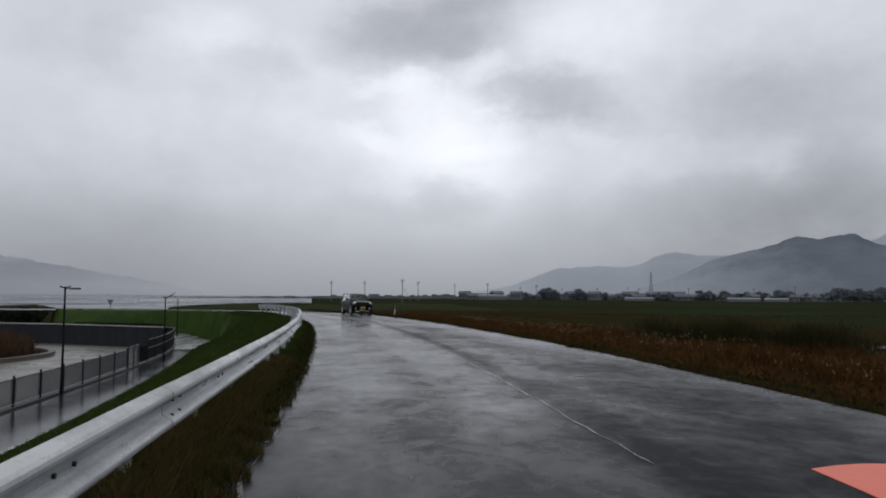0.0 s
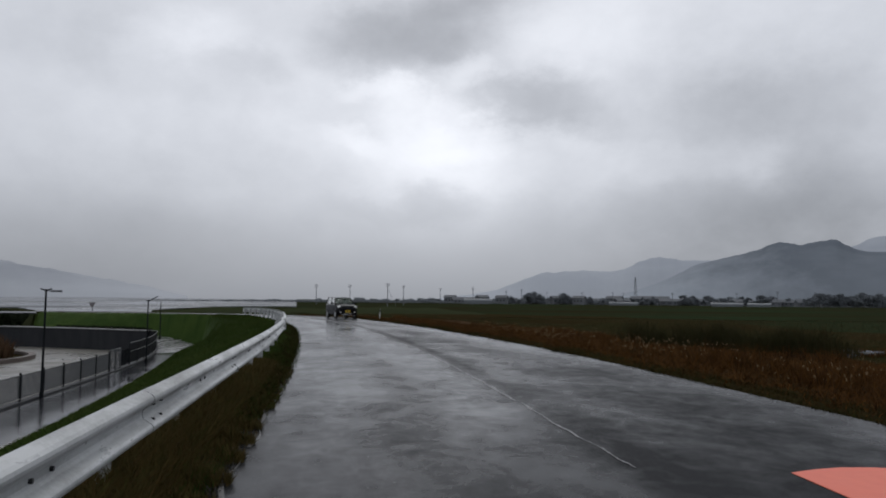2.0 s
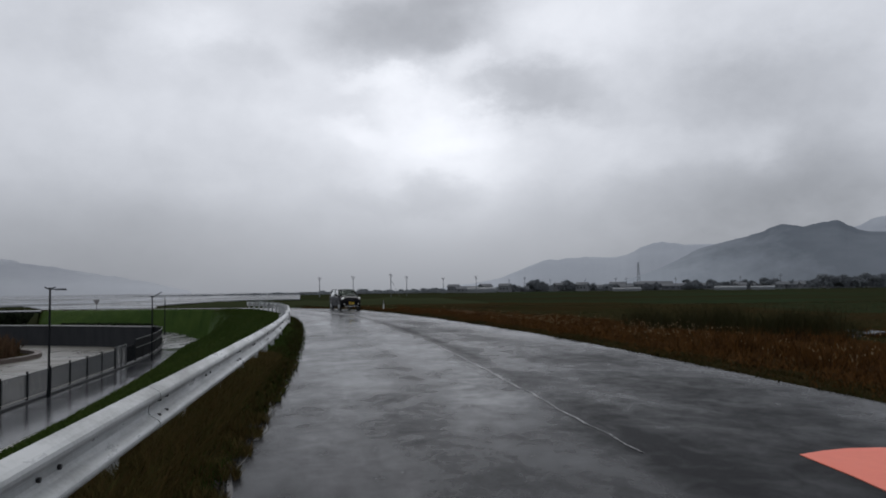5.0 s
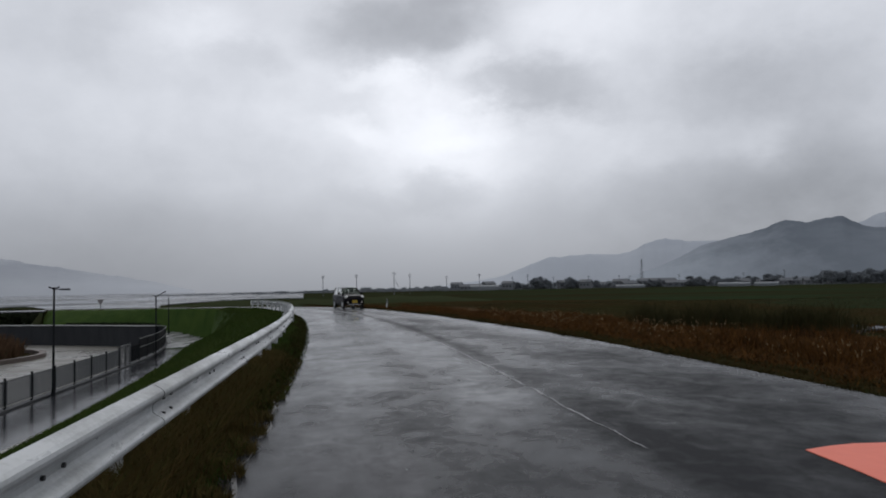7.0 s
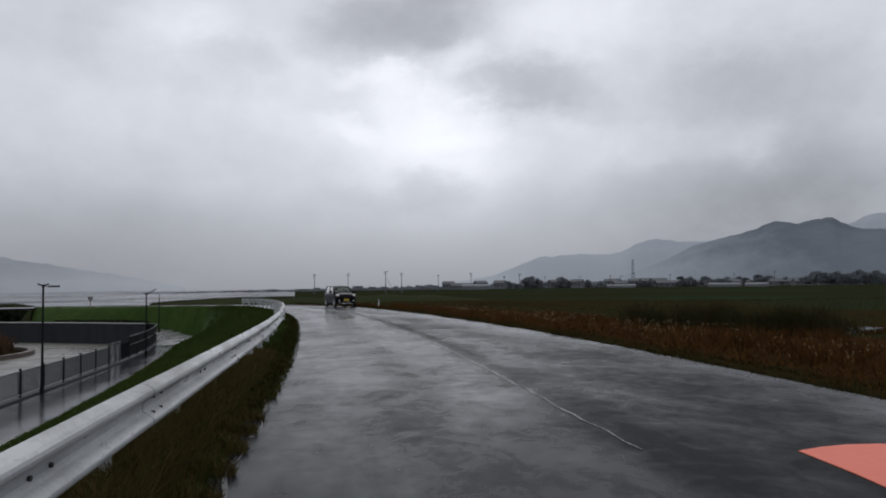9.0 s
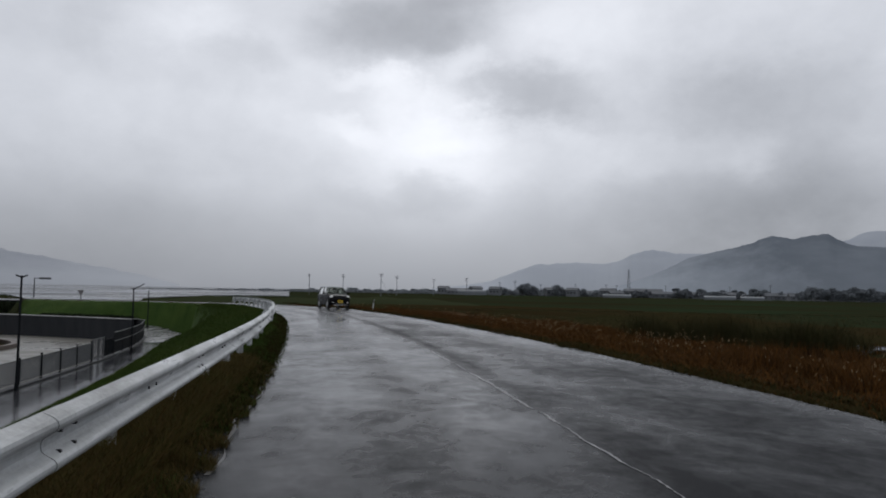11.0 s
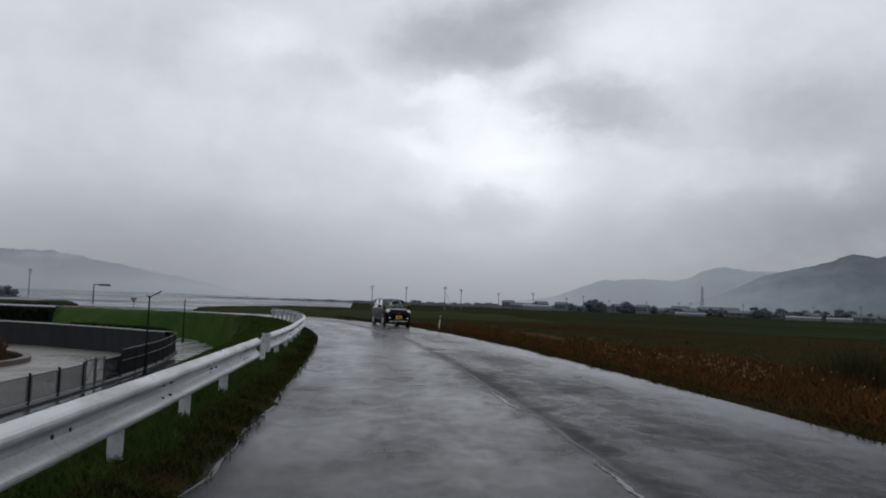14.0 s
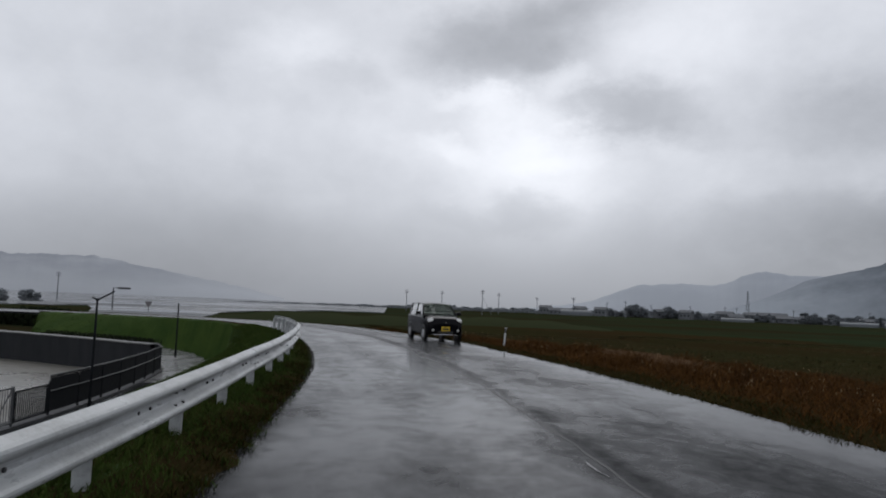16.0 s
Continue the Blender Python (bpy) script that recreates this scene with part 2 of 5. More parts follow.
def white_rail(k, i):
    a = k.noise(k.scaled(k.xyz, 1, 0.5, 3.0), 2.0, 6, 0.65)
    b = k.noise(k.xyz, 28.0, 4, 0.7)
    dirt = k.ramp(k.m("ADD", k.m("MULTIPLY", a, 0.7), k.m("MULTIPLY", b, 0.3)), (0.46, 0.0), (0.68, 1.0))
    k.put(k.mix(k.m("MULTIPLY", dirt, 0.7), (0.375, 0.39, 0.395), (0.14, 0.14, 0.133)), i["Base Color"])
    k.put(k.ramp(a, (0.3, 0.22), (0.7, 0.5)), i["Roughness"])
    bump(k, b, 0.08, 0.005)


def plain(col, rough=0.5, metal=0.0, vary=0.18, scale=6.0):
    def build(k, i):
        n = k.noise(k.xyz, scale, 5, 0.65)
        lo = tuple(c * (1 - vary) for c in col)
        hi = tuple(min(1.0, c * (1 + vary)) for c in col)
        k.put(k.mix(k.ramp(n, (0.3, 0.0), (0.7, 1.0)), lo, hi), i["Base Color"])
        k.put(k.ramp(n, (0.3, max(0.03, rough - 0.08)), (0.7, min(1.0, rough + 0.1))), i["Roughness"])
        i["Metallic"].default_value = metal
    return build


def wet_path(k, i):
    n = k.noise(k.xyz, 0.5, 5, 0.6)
    c = k.noise(k.xyz, 30.0, 3, 0.7)
    k.put(k.mix(n, (0.026, 0.027, 0.030), (0.036, 0.037, 0.041)), i["Base Color"])
    i["Specular IOR Level"].default_value = 0.3
    k.put(k.ramp(n, (0.35, 0.22), (0.6, 0.06)), i["Roughness"])
    bump(k, c, 0.1, 0.02)


def wet_concrete(k, i):
    n = k.noise(k.xyz, 0.18, 6, 0.65)
    c = k.noise(k.xyz, 8.0, 4, 0.7)
    k.put(k.mix(c, k.mix(n, (0.098, 0.094, 0.082), (0.150, 0.143, 0.125)), (0.118, 0.112, 0.097)), i["Base Color"])
    k.put(k.ramp(n, (0.4, 0.50), (0.62, 0.26)), i["Roughness"])
    i["Specular IOR Level"].default_value = 0.28


def dark_wall(k, i):
    n = k.noise(k.scaled(k.xyz, 1, 1, 0.35), 0.7, 6, 0.7)
    c = k.noise(k.xyz, 6.0, 4, 0.7)
    k.put(k.mix(c, k.mix(n, (0.016, 0.017, 0.020), (0.034, 0.036, 0.041)), (0.022, 0.023, 0.026)), i["Base Color"])
    i["Roughness"].default_value = 0.7
    bump(k, c, 0.3, 0.05)


def grey_wall(k, i):
    n = k.noise(k.scaled(k.xyz, 1, 1, 0.25), 0.8, 6, 0.7)
    c = k.noise(k.xyz, 5.0, 4, 0.7)
    k.put(k.mix(k.m("MULTIPLY", c, 0.5), k.mix(k.ramp(n, (0.35, 0.0), (0.65, 1.0)), (0.017, 0.018, 0.0205), (0.030, 0.032, 0.035)), (0.021, 0.022, 0.025)), i["Base Color"])
    i["Roughness"].default_value = 0.75
    i["Specular IOR Level"].default_value = 0.15
    bump(k, c, 0.2, 0.04)


def distance(col_low, col_high, lo, hi, painted_mist=None, shreds=None):
    """Far land with rain haze painted into its base colour: a paler foot, a misted stretch of x, drifting shreds."""
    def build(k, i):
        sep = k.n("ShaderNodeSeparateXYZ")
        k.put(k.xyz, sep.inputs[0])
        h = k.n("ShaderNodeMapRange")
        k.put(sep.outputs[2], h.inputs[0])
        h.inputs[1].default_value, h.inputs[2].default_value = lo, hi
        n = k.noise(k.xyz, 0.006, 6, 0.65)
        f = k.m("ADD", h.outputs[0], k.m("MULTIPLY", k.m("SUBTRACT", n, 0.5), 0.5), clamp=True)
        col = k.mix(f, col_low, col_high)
        if painted_mist:
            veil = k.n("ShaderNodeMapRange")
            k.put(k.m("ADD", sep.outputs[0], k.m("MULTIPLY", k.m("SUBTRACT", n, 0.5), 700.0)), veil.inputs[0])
            for j, value in enumerate((painted_mist[0], painted_mist[1], 0.85, 0.0)):
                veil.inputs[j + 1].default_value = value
            col = k.mix(veil.outputs[0], col, painted_mist[2])
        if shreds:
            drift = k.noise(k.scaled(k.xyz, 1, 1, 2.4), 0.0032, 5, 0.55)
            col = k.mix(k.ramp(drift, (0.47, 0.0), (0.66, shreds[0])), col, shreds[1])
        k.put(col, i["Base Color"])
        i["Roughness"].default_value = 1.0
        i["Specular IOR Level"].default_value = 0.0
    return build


def still_water(k, i):
    """Flooded paddies: standing water between far fields whose haze is painted as pale grey."""
    n = k.noise(k.xyz, 0.012, 5, 0.6)
    hazed_field = k.ramp(k.noise(k.scaled(k.xyz, 0.5, 1.0, 1), 0.035, 4, 0.55), (0.44, 1.0), (0.56, 0.0))
    k.put(k.mix(hazed_field, k.mix(n, (0.045, 0.048, 0.052), (0.065, 0.069, 0.075)), (0.125, 0.132, 0.140)), i["Base Color"])
    k.put(k.mix(hazed_field, (0.02, 0.02, 0.02), (0.6, 0.6, 0.6)), i["Roughness"])
    k.put(k.mix(hazed_field, (0.14, 0.14, 0.14), (0.03, 0.03, 0.03)), i["Specular IOR Level"])
    bump(k, k.noise(k.xyz, 1.4, 4, 0.6), 0.04, 0.02)


def thin_hazed_leaf(k, i):
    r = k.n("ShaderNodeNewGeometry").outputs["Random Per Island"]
    # pale blue-grey: distance haze is put into the leaf colour
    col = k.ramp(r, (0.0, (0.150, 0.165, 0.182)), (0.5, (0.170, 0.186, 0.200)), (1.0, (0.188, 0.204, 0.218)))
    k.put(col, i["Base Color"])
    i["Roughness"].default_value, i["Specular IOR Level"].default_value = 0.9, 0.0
    through_leaf, both = k.n("ShaderNodeBsdfTranslucent"), k.n("ShaderNodeMixShader")
    k.put(col, through_leaf.inputs[0])
    both.inputs[0].default_value = 0.5
    k.put(k.bsdf.outputs[0], both.inputs[1])
    k.put(through_leaf.outputs[0], both.inputs[2])
    k.put(both.outputs[0], k.out.inputs[0])


def car_paint(k, i):
    n = k.noise(k.xyz, 60.0, 3, 0.6)
    k.put(k.mix(n, (0.002, 0.002, 0.003), (0.004, 0.004, 0.0055)), i["Base Color"])
    k.put(k.ramp(n, (0.3, 0.10), (0.7, 0.22)), i["Roughness"])
    i["Specular IOR Level"].default_value = 0.10


def matt_black(k, i):
    plain((0.009, 0.010, 0.012), 0.85)(k, i)
    i["Specular IOR Level"].default_value = 0.12


M = {n: material(n, b) for n, b in {
    "wet_asphalt": wet_asphalt, "worn_line": worn_line, "orange_paint": orange_paint, "tar_joint": tar_joint, "ground_cover": ground_cover,
    "lawn": lawn, "earth": earth, "white_rail": white_rail, "wet_path": wet_path, "wet_concrete": wet_concrete, "dark_wall": dark_wall, "grey_wall": grey_wall,
    "verge_blades": blade_mat((0.044, 0.058, 0.015), (0.058, 0.048, 0.016), (0.080, 0.052, 0.020), (0.052, 0.050, 0.016), (0.048, 0.068, 0.017)),
    "edge_blades": blade_mat((0.036, 0.021, 0.008), (0.028, 0.020, 0.007), (0.022, 0.026, 0.007), (0.040, 0.024, 0.008), (0.020, 0.026, 0.007), (0.052, 0.050, 0.014)),
    "green_blades": blade_mat((0.026, 0.032, 0.008), (0.024, 0.042, 0.009), (0.036, 0.060, 0.012), (0.040, 0.050, 0.013), (0.052, 0.072, 0.017)),
    "brown_weeds": blade_mat((0.016, 0.011, 0.006), (0.036, 0.018, 0.007), (0.094, 0.042, 0.011), (0.040, 0.020, 0.007), (0.022, 0.020, 0.007)),
    "field_weeds": blade_mat((0.060, 0.033, 0.015), (0.046, 0.033, 0.014), (0.036, 0.037, 0.015), (0.032, 0.035, 0.014), (0.058, 0.036, 0.016), (0.034, 0.042, 0.016)),
    "seed_heads": blade_mat((0.09, 0.055, 0.024), (0.17, 0.118, 0.062), (0.28, 0.205, 0.125), (0.07, 0.040, 0.017)),
    "reed_blades": blade_mat((0.026, 0.024, 0.010), (0.034, 0.028, 0.012), (0.024, 0.027, 0.011), (0.044, 0.030, 0.012)),
    "hedge_leaf": blade_mat((0.012, 0.016, 0.010), (0.022, 0.028, 0.014)),
    "straw": blade_mat((0.09, 0.05, 0.026), (0.14, 0.085, 0.048), (0.08, 0.042, 0.022)),
    "grit": blade_mat((0.025, 0.023, 0.020), (0.05, 0.047, 0.043), (0.10, 0.096, 0.09)),
    "water": still_water,
    "leaf_hazed": thin_hazed_leaf,
    "shrub_brown": blade_mat((0.045, 0.026, 0.016), (0.085, 0.050, 0.030), (0.040, 0.036, 0.018)),
    "bark": plain((0.045, 0.042, 0.04), 0.9, 0, 0.3), "black_metal": matt_black,
    "grey_metal": plain((0.092, 0.095, 0.098), 0.5), "pole_grey": plain((0.13, 0.14, 0.15), 0.8),
    "dark_bolt": plain((0.012, 0.012, 0.013), 0.5), "lamp_grey": plain((0.058, 0.061, 0.066), 0.5),
    "post_white": plain((0.5, 0.51, 0.51), 0.5), "post_black": plain((0.02, 0.02, 0.022), 0.5),
    "concrete": plain((0.30, 0.29, 0.27), 0.6, 0, 0.2, 1.5), "paving": plain((0.15, 0.15, 0.152), 0.25, 0, 0.3, 0.6), "edge_pale": plain((0.052, 0.051, 0.049), 0.5, 0, 0.5, 9.0), "kerb": plain((0.085, 0.066, 0.056), 0.6, 0, 0.25, 2.0), "coping": plain((0.13, 0.13, 0.128), 0.6, 0, 0.3, 0.8),
    "car_black": car_paint, "rubber": plain((0.012, 0.012, 0.012), 0.8), "rim": plain((0.45, 0.46, 0.47), 0.3, 0.8),
    "chrome": plain((0.7, 0.7, 0.72), 0.15, 1.0), "plate_yellow": plain((0.75, 0.50, 0.02), 0.45, 0, 0.08), "plate_ink": plain((0.01, 0.012, 0.01), 0.5),
    "trim_dark": plain((0.01, 0.01, 0.011), 0.45),
    "seat_fabric": plain((0.03, 0.03, 0.034), 0.9),
    "house_wall": plain((0.085, 0.092, 0.102), 0.8, 0, 0.25, 0.1), "house_roof": plain((0.062, 0.068, 0.078), 0.7, 0, 0.3, 0.1),
    "house_pale": plain((0.11, 0.118, 0.128), 0.8, 0, 0.2, 0.1), "house_window": plain((0.05, 0.055, 0.06), 0.2), "film_white": plain((0.118, 0.130, 0.141), 0.5, 0, 0.12, 0.1),
    "sign_face": plain((0.14, 0.13, 0.13), 0.6), "levee": distance((0.026, 0.032, 0.016), (0.034, 0.039, 0.020), -3, 1),
    # the hills' rain haze is mixed into these base colours
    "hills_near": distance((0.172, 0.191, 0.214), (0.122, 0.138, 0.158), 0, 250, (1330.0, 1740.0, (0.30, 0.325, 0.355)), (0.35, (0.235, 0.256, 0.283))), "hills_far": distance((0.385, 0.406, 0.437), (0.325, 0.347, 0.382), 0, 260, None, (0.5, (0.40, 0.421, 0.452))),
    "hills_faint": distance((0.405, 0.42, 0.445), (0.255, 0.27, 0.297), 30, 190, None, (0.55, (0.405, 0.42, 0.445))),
}.items()}


def glass(k, i):
    i["Base Color"].default_value = (0.30, 0.37, 0.33, 1)
    i["Roughness"].default_value = 0.03
    i["Transmission Weight"].default_value = 0.9
    i["IOR"].default_value = 1.45


M["glass"] = material("glass", glass)
M["lamp_glass"] = material("lamp_glass", plain((0.62, 0.62, 0.60), 0.08))


# ---------------------------------------------------------------- mesh helpers
def mesh_object(name, verts, faces, mat, parent=None, smooth=False):
    me = bpy.data.meshes.new(name)
    me.from_pydata([tuple(v) for v in verts], [], faces)
    me.validate()
    if smooth:
        me.shade_smooth()
    me.materials.append(M[mat])
    ob = new(name, me)
    ob.parent = parent
    return ob


def part(name, bm, mat, parent, label="", smooth=False):
    me = bpy.data.meshes.new(name)
    bmesh.ops.recalc_face_normals(bm, faces=bm.faces)
    bm.to_mesh(me)
    bm.free()
    if smooth:
        me.shade_smooth()
    me.materials.append(M[mat])
    ob = new(name, me)
    ob.parent = parent
    return tagged(ob, label)


def empty(name, m=None, **tags):
    ob = new(name)
    if m is not None:
        ob.matrix_basis = m
    return tagged(ob, **tags)


def add_box(bm, size, centre, bevel=0.0, turn=None):
    m = Matrix.Translation(centre) @ (turn or Matrix.Identity(4)) @ Matrix.Diagonal((*size, 1))
    made = bmesh.ops.create_cube(bm, size=1.0, matrix=m)["verts"]
    if bevel:
        edges = list({e for v in made for e in v.link_edges})
        bmesh.ops.bevel(bm, geom=edges, offset=bevel, segments=2, affect="EDGES", profile=0.6)
    return bm


def box(size, centre=(0, 0, 0), bevel=0.0, turn=None):
    return add_box(bmesh.new(), size, centre, bevel, turn)


def add_rod(bm, a, b, r1, r2=None, sides=8):
    a, b = Vector(a), Vector(b)
    m = Matrix.Translation((a + b) / 2) @ (b - a).to_track_quat("Z", "Y").to_matrix().to_4x4()
    bmesh.ops.create_cone(bm, cap_ends=True, segments=sides, radius1=r1, radius2=r1 if r2 is None else r2, depth=(b - a).length, matrix=m)
    return bm


def rod(a, b, r1, r2=None, sides=8):
    return add_rod(bmesh.new(), a, b, r1, r2, sides)


def loft(rows, close=False, caps=True):
    """A skin through rows of points."""
    bm = bmesh.new()
    rings = [[bm.verts.new(p) for p in row] for row in rows]
    n = len(rings[0])
    for r, s in zip(rings, rings[1:]):
        for j in range(n if close else n - 1):
            bm.faces.new((r[j], r[(j + 1) % n], s[(j + 1) % n], s[j]))
    if close and caps:
        bm.faces.new(rings[0])
        bm.faces.new(list(reversed(rings[-1])))
    return bm


# ---------------------------------------------------------------- the road's line: its left edge, by length along it
TURNS = [(-60, 0), (10, 0), (15, 0.020), (23, 0.046), (33, 0.085), (42, 0.18), (52, 0.27), (58, 0.33), (66, 0.37), (74, 0.50), (80, 0.80), (88, 1.20), (98, 1.42), (260, 1.56)]
STEP = 0.25
S = np.arange(-60, 260 + STEP, STEP)
HEAD = np.interp(S, [a for a, _ in TURNS], [b for _, b in TURNS])
EX = np.concatenate(([0], np.cumsum(-np.sin((HEAD[1:] + HEAD[:-1]) / 2) * STEP)))
EY = np.concatenate(([0], np.cumsum(np.cos((HEAD[1:] + HEAD[:-1]) / 2) * STEP))) - 60.0
EX += -0.70
WIDE = 6.85


def narrowing(s):
    """The road is a little narrower towards the bend."""
    return np.interp(s, [18, 33, 44, 60, 75], [1.0, 0.935, 0.90, 0.93, 1.0])


def along(s, o=0.0, z=0.0):
    """The point s metres along the road's left edge and o metres to the right of it."""
    z = z + float(np.interp(s, [52, 84, 300], [0.0, -0.40, -0.6]))
    o = o * float(narrowing(s)) if o > 0 else o
    x, y, h = np.interp(s, S, EX), np.interp(s, S, EY), np.interp(s, S, HEAD)
    return Vector((x + o * math.cos(h), y + o * math.sin(h), z))


def left_edge(s):
    """How far the asphalt reaches over the line of its left edge."""
    return np.interp(s, [2, 5, 9, 15, 31, 38], [-0.03, -0.10, -0.15, -0.15, -0.13, 0.0])


def heading(s):
    return float(np.interp(s, S, HEAD))


def smooth_line(points, n=14):
    """A smooth line through a few points."""
    p = [Vector(points[0]) * 2 - Vector(points[1])] + [Vector(q) for q in points] + [Vector(points[-1]) * 2 - Vector(points[-2])]
    out = []
    for a, b, c, d in zip(p, p[1:], p[2:], p[3:]):
        for j in range(n):
            t = j / n
            out.append(0.5 * (2 * b + (c - a) * t + (2 * a - 5 * b + 4 * c - d) * t * t + (3 * b - a - 3 * c + d) * t ** 3))
    return out + [p[-2]]


# the fenced basin below the bank: its rim, from the near end round to the far side
RIM = smooth_line([(-12.5, -12), (-12.5, 14), (-12.5, 32), (-12.7, 46), (-13.3, 55), (-14.5, 62.5), (-15.6, 66.4), (-18.0, 68.0), (-23.0, 71.2), (-31, 75.2), (-45, 80.0), (-62, 83.5), (-85, 86)])
RIM_XY = np.array([(p[0], p[1]) for p in RIM])
PARK, FLOOR = -3.0, -3.4


def distance_to(line, pts):
    """For each point: how far from a line of points, and which point is the nearest."""
    best = np.full(len(pts), 1e9)
    near = np.zeros(len(pts), int)
    for a in range(0, len(line), 64):
        d = np.hypot(pts[:, None, 0] - line[None, a:a + 64, 0], pts[:, None, 1] - line[None, a:a + 64, 1])
        j = d.argmin(1)
        v = d[np.arange(len(pts)), j]
        m = v < best
        best[m], near[m] = v[m], j[m] + a
    return best, near


EDGE = np.stack([EX, EY], 1)[::3]
EDGE_H = HEAD[::3]
RIM_DENSE = np.array([(a * (1 - t) + b * t) for a, b in zip(RIM_XY, RIM_XY[1:]) for t in (0.0, 0.25, 0.5, 0.75)])


def road_offset(pts):
    """How far to the right of the road's left edge each point lies."""
    d, j = distance_to(EDGE, pts)
    side = (pts[:, 0] - EDGE[j, 0]) * np.cos(EDGE_H[j]) + (pts[:, 1] - EDGE[j, 1]) * np.sin(EDGE_H[j])
    fit = narrowing(S[::3][j])
    return np.where(side >= 0, np.where(d / fit < WIDE, d / fit, d + WIDE * (1 - fit)), -d)


def rim_offset(pts):
    """Outside the rim positive, inside the basin negative."""
    d, j = distance_to(RIM_DENSE, pts)
    k = np.clip(j, 0, len(RIM_DENSE) - 2)
    t = RIM_DENSE[k + 1] - RIM_DENSE[k]
    side = t[:, 1] * (pts[:, 0] - RIM_DENSE[k, 0]) - t[:, 0] * (pts[:, 1] - RIM_DENSE[k, 1])
    return np.where(side >= 0, d, -d)


def lumps(pts, scale):
    return (np.sin(pts[:, 0] * scale * 1.7 + 1.3 * np.sin(pts[:, 1] * scale)) + np.sin(pts[:, 1] * scale * 1.3 + 2.1 * np.sin(pts[:, 0] * scale * 0.7))) / 2


def path_wide(line_y, line_x):
    """The path opens out where it rounds the basin's corner."""
    return np.where(line_x > -15.0, np.interp(line_y, [58, 64, 66.4], [3.2, 3.6, 4.4]), np.interp(-line_x, [15.0, 18.0, 22.0, 26.0, 30.0], [4.4, 6.0, 7.0, 5.0, 3.2]))


def path_width(pts):
    d, j = distance_to(RIM_DENSE, pts)
    return path_wide(RIM_DENSE[j, 1], RIM_DENSE[j, 0]) + 0.2


def path_rise(pts, q):
    """How much the ground climbs across the path where it rounds the bend."""
    return 0.6 * np.clip((pts[:, 1] - 57) / 12, 0, 1) * np.clip(q, 0, 1)


def ground_height(pts):
    o = road_offset(pts)
    q = rim_offset(pts)
    r = o - WIDE
    z = np.full(len(pts), -0.10)
    # right verge and fields
    zr = np.interp(r, [-0.5, 0.0, 0.5, 2.0, 7.0, 14.0, 60.0, 700.0, 5000.0], [-0.10, -0.03, 0.03, -0.10, -0.55, -0.75, -1.0, -1.8, -4.0])
    z = np.where(r > -0.5, zr + lumps(pts, 0.9) * 0.05 * np.clip(r - 0.6, 0, 1), z)
    # left verge and the bank down to the park
    l = -o
    fall = -0.40 * np.clip((pts[:, 1] - 52) / 28, 0, 1) * (pts[:, 1] > 52)
    zl = np.interp(l, [-0.5, 0.0, 0.25, 0.6, 1.0, 1.6, 8.2, 9.0], [-0.14, -0.08, -0.01, 0.13, 0.13, -0.08, PARK + 0.06, PARK])
    # round the path's bend the lawn climbs from the path to the road
    wide = path_width(pts)
    rise = path_rise(pts, np.ones(len(pts)))
    climb = np.clip((q - wide) / np.maximum(q - wide + l - 1.6, 0.5), 0, 1)
    lawn_z = (PARK + rise) + (-0.10 - PARK - rise) * climb ** 0.8
    bend = np.clip((pts[:, 1] - 44) / 10, 0, 1)
    zl = np.where(l > 1.6, zl * (1 - bend) + np.minimum(lawn_z, -0.10) * bend, zl)
    z = np.where(l > -0.5, zl + fall * (l < 30), z)
    z = np.where((o > -0.5) & (r < 30), z + fall, z)
    inside = l > 1.6
    z = np.where(inside & (q < wide), PARK - 0.04 + path_rise(pts, q / wide), z)
    z = np.where(inside & (q < 0.25), FLOOR - 0.05, z)
    # low dark ground beside the works
    low = (pts[:, 0] < -0.393 * pts[:, 1] + 0.9) & (pts[:, 1] > 60) & (q > wide)
    far = np.hypot(pts[:, 0], pts[:, 1])
    z = np.where(low, np.minimum(z, np.interp(far, [115, 170], [-4.6, -1.1])), z)
    z = np.where((far > 190) & (l > 1.6), np.interp(far, [190, 260, 800, 5000], [-1.9, -2.2, -2.2, -4.0]), z)
    # the ground under the paddies and hazy fields lies a little lower
    wet = np.clip((pts[:, 1] - 140) / 25, 0, 1) * np.clip((60 - pts[:, 0]) / 40, 0, 1)
    az = np.degrees(np.arctan2(pts[:, 0], np.maximum(pts[:, 1], 1.0)))
    dip = np.clip((az + 21.2) / 0.6, 0, 1) * np.clip((-13.2 - az) / 0.8, 0, 1) * np.clip((far - 100) / 3, 0, 1)
    z = z * (1 - dip) - 1.7 * dip
    return np.minimum(z, -0.9 * (1 - wet) - 1.40 * wet + 3.0 * (wet == 0))


def spaced(lo, hi, step, reach, grow=1.16):
    mid = list(np.arange(lo, hi + step, step))
    out, d = [], step
    v = hi
    while v < reach:
        d *= grow
        v += d
        out.append(v)
    low, d, v = [], step, lo
    while v > -reach:
        d *= grow
        v -= d
        low.append(v)
    return np.array(low[::-1] + mid + out)


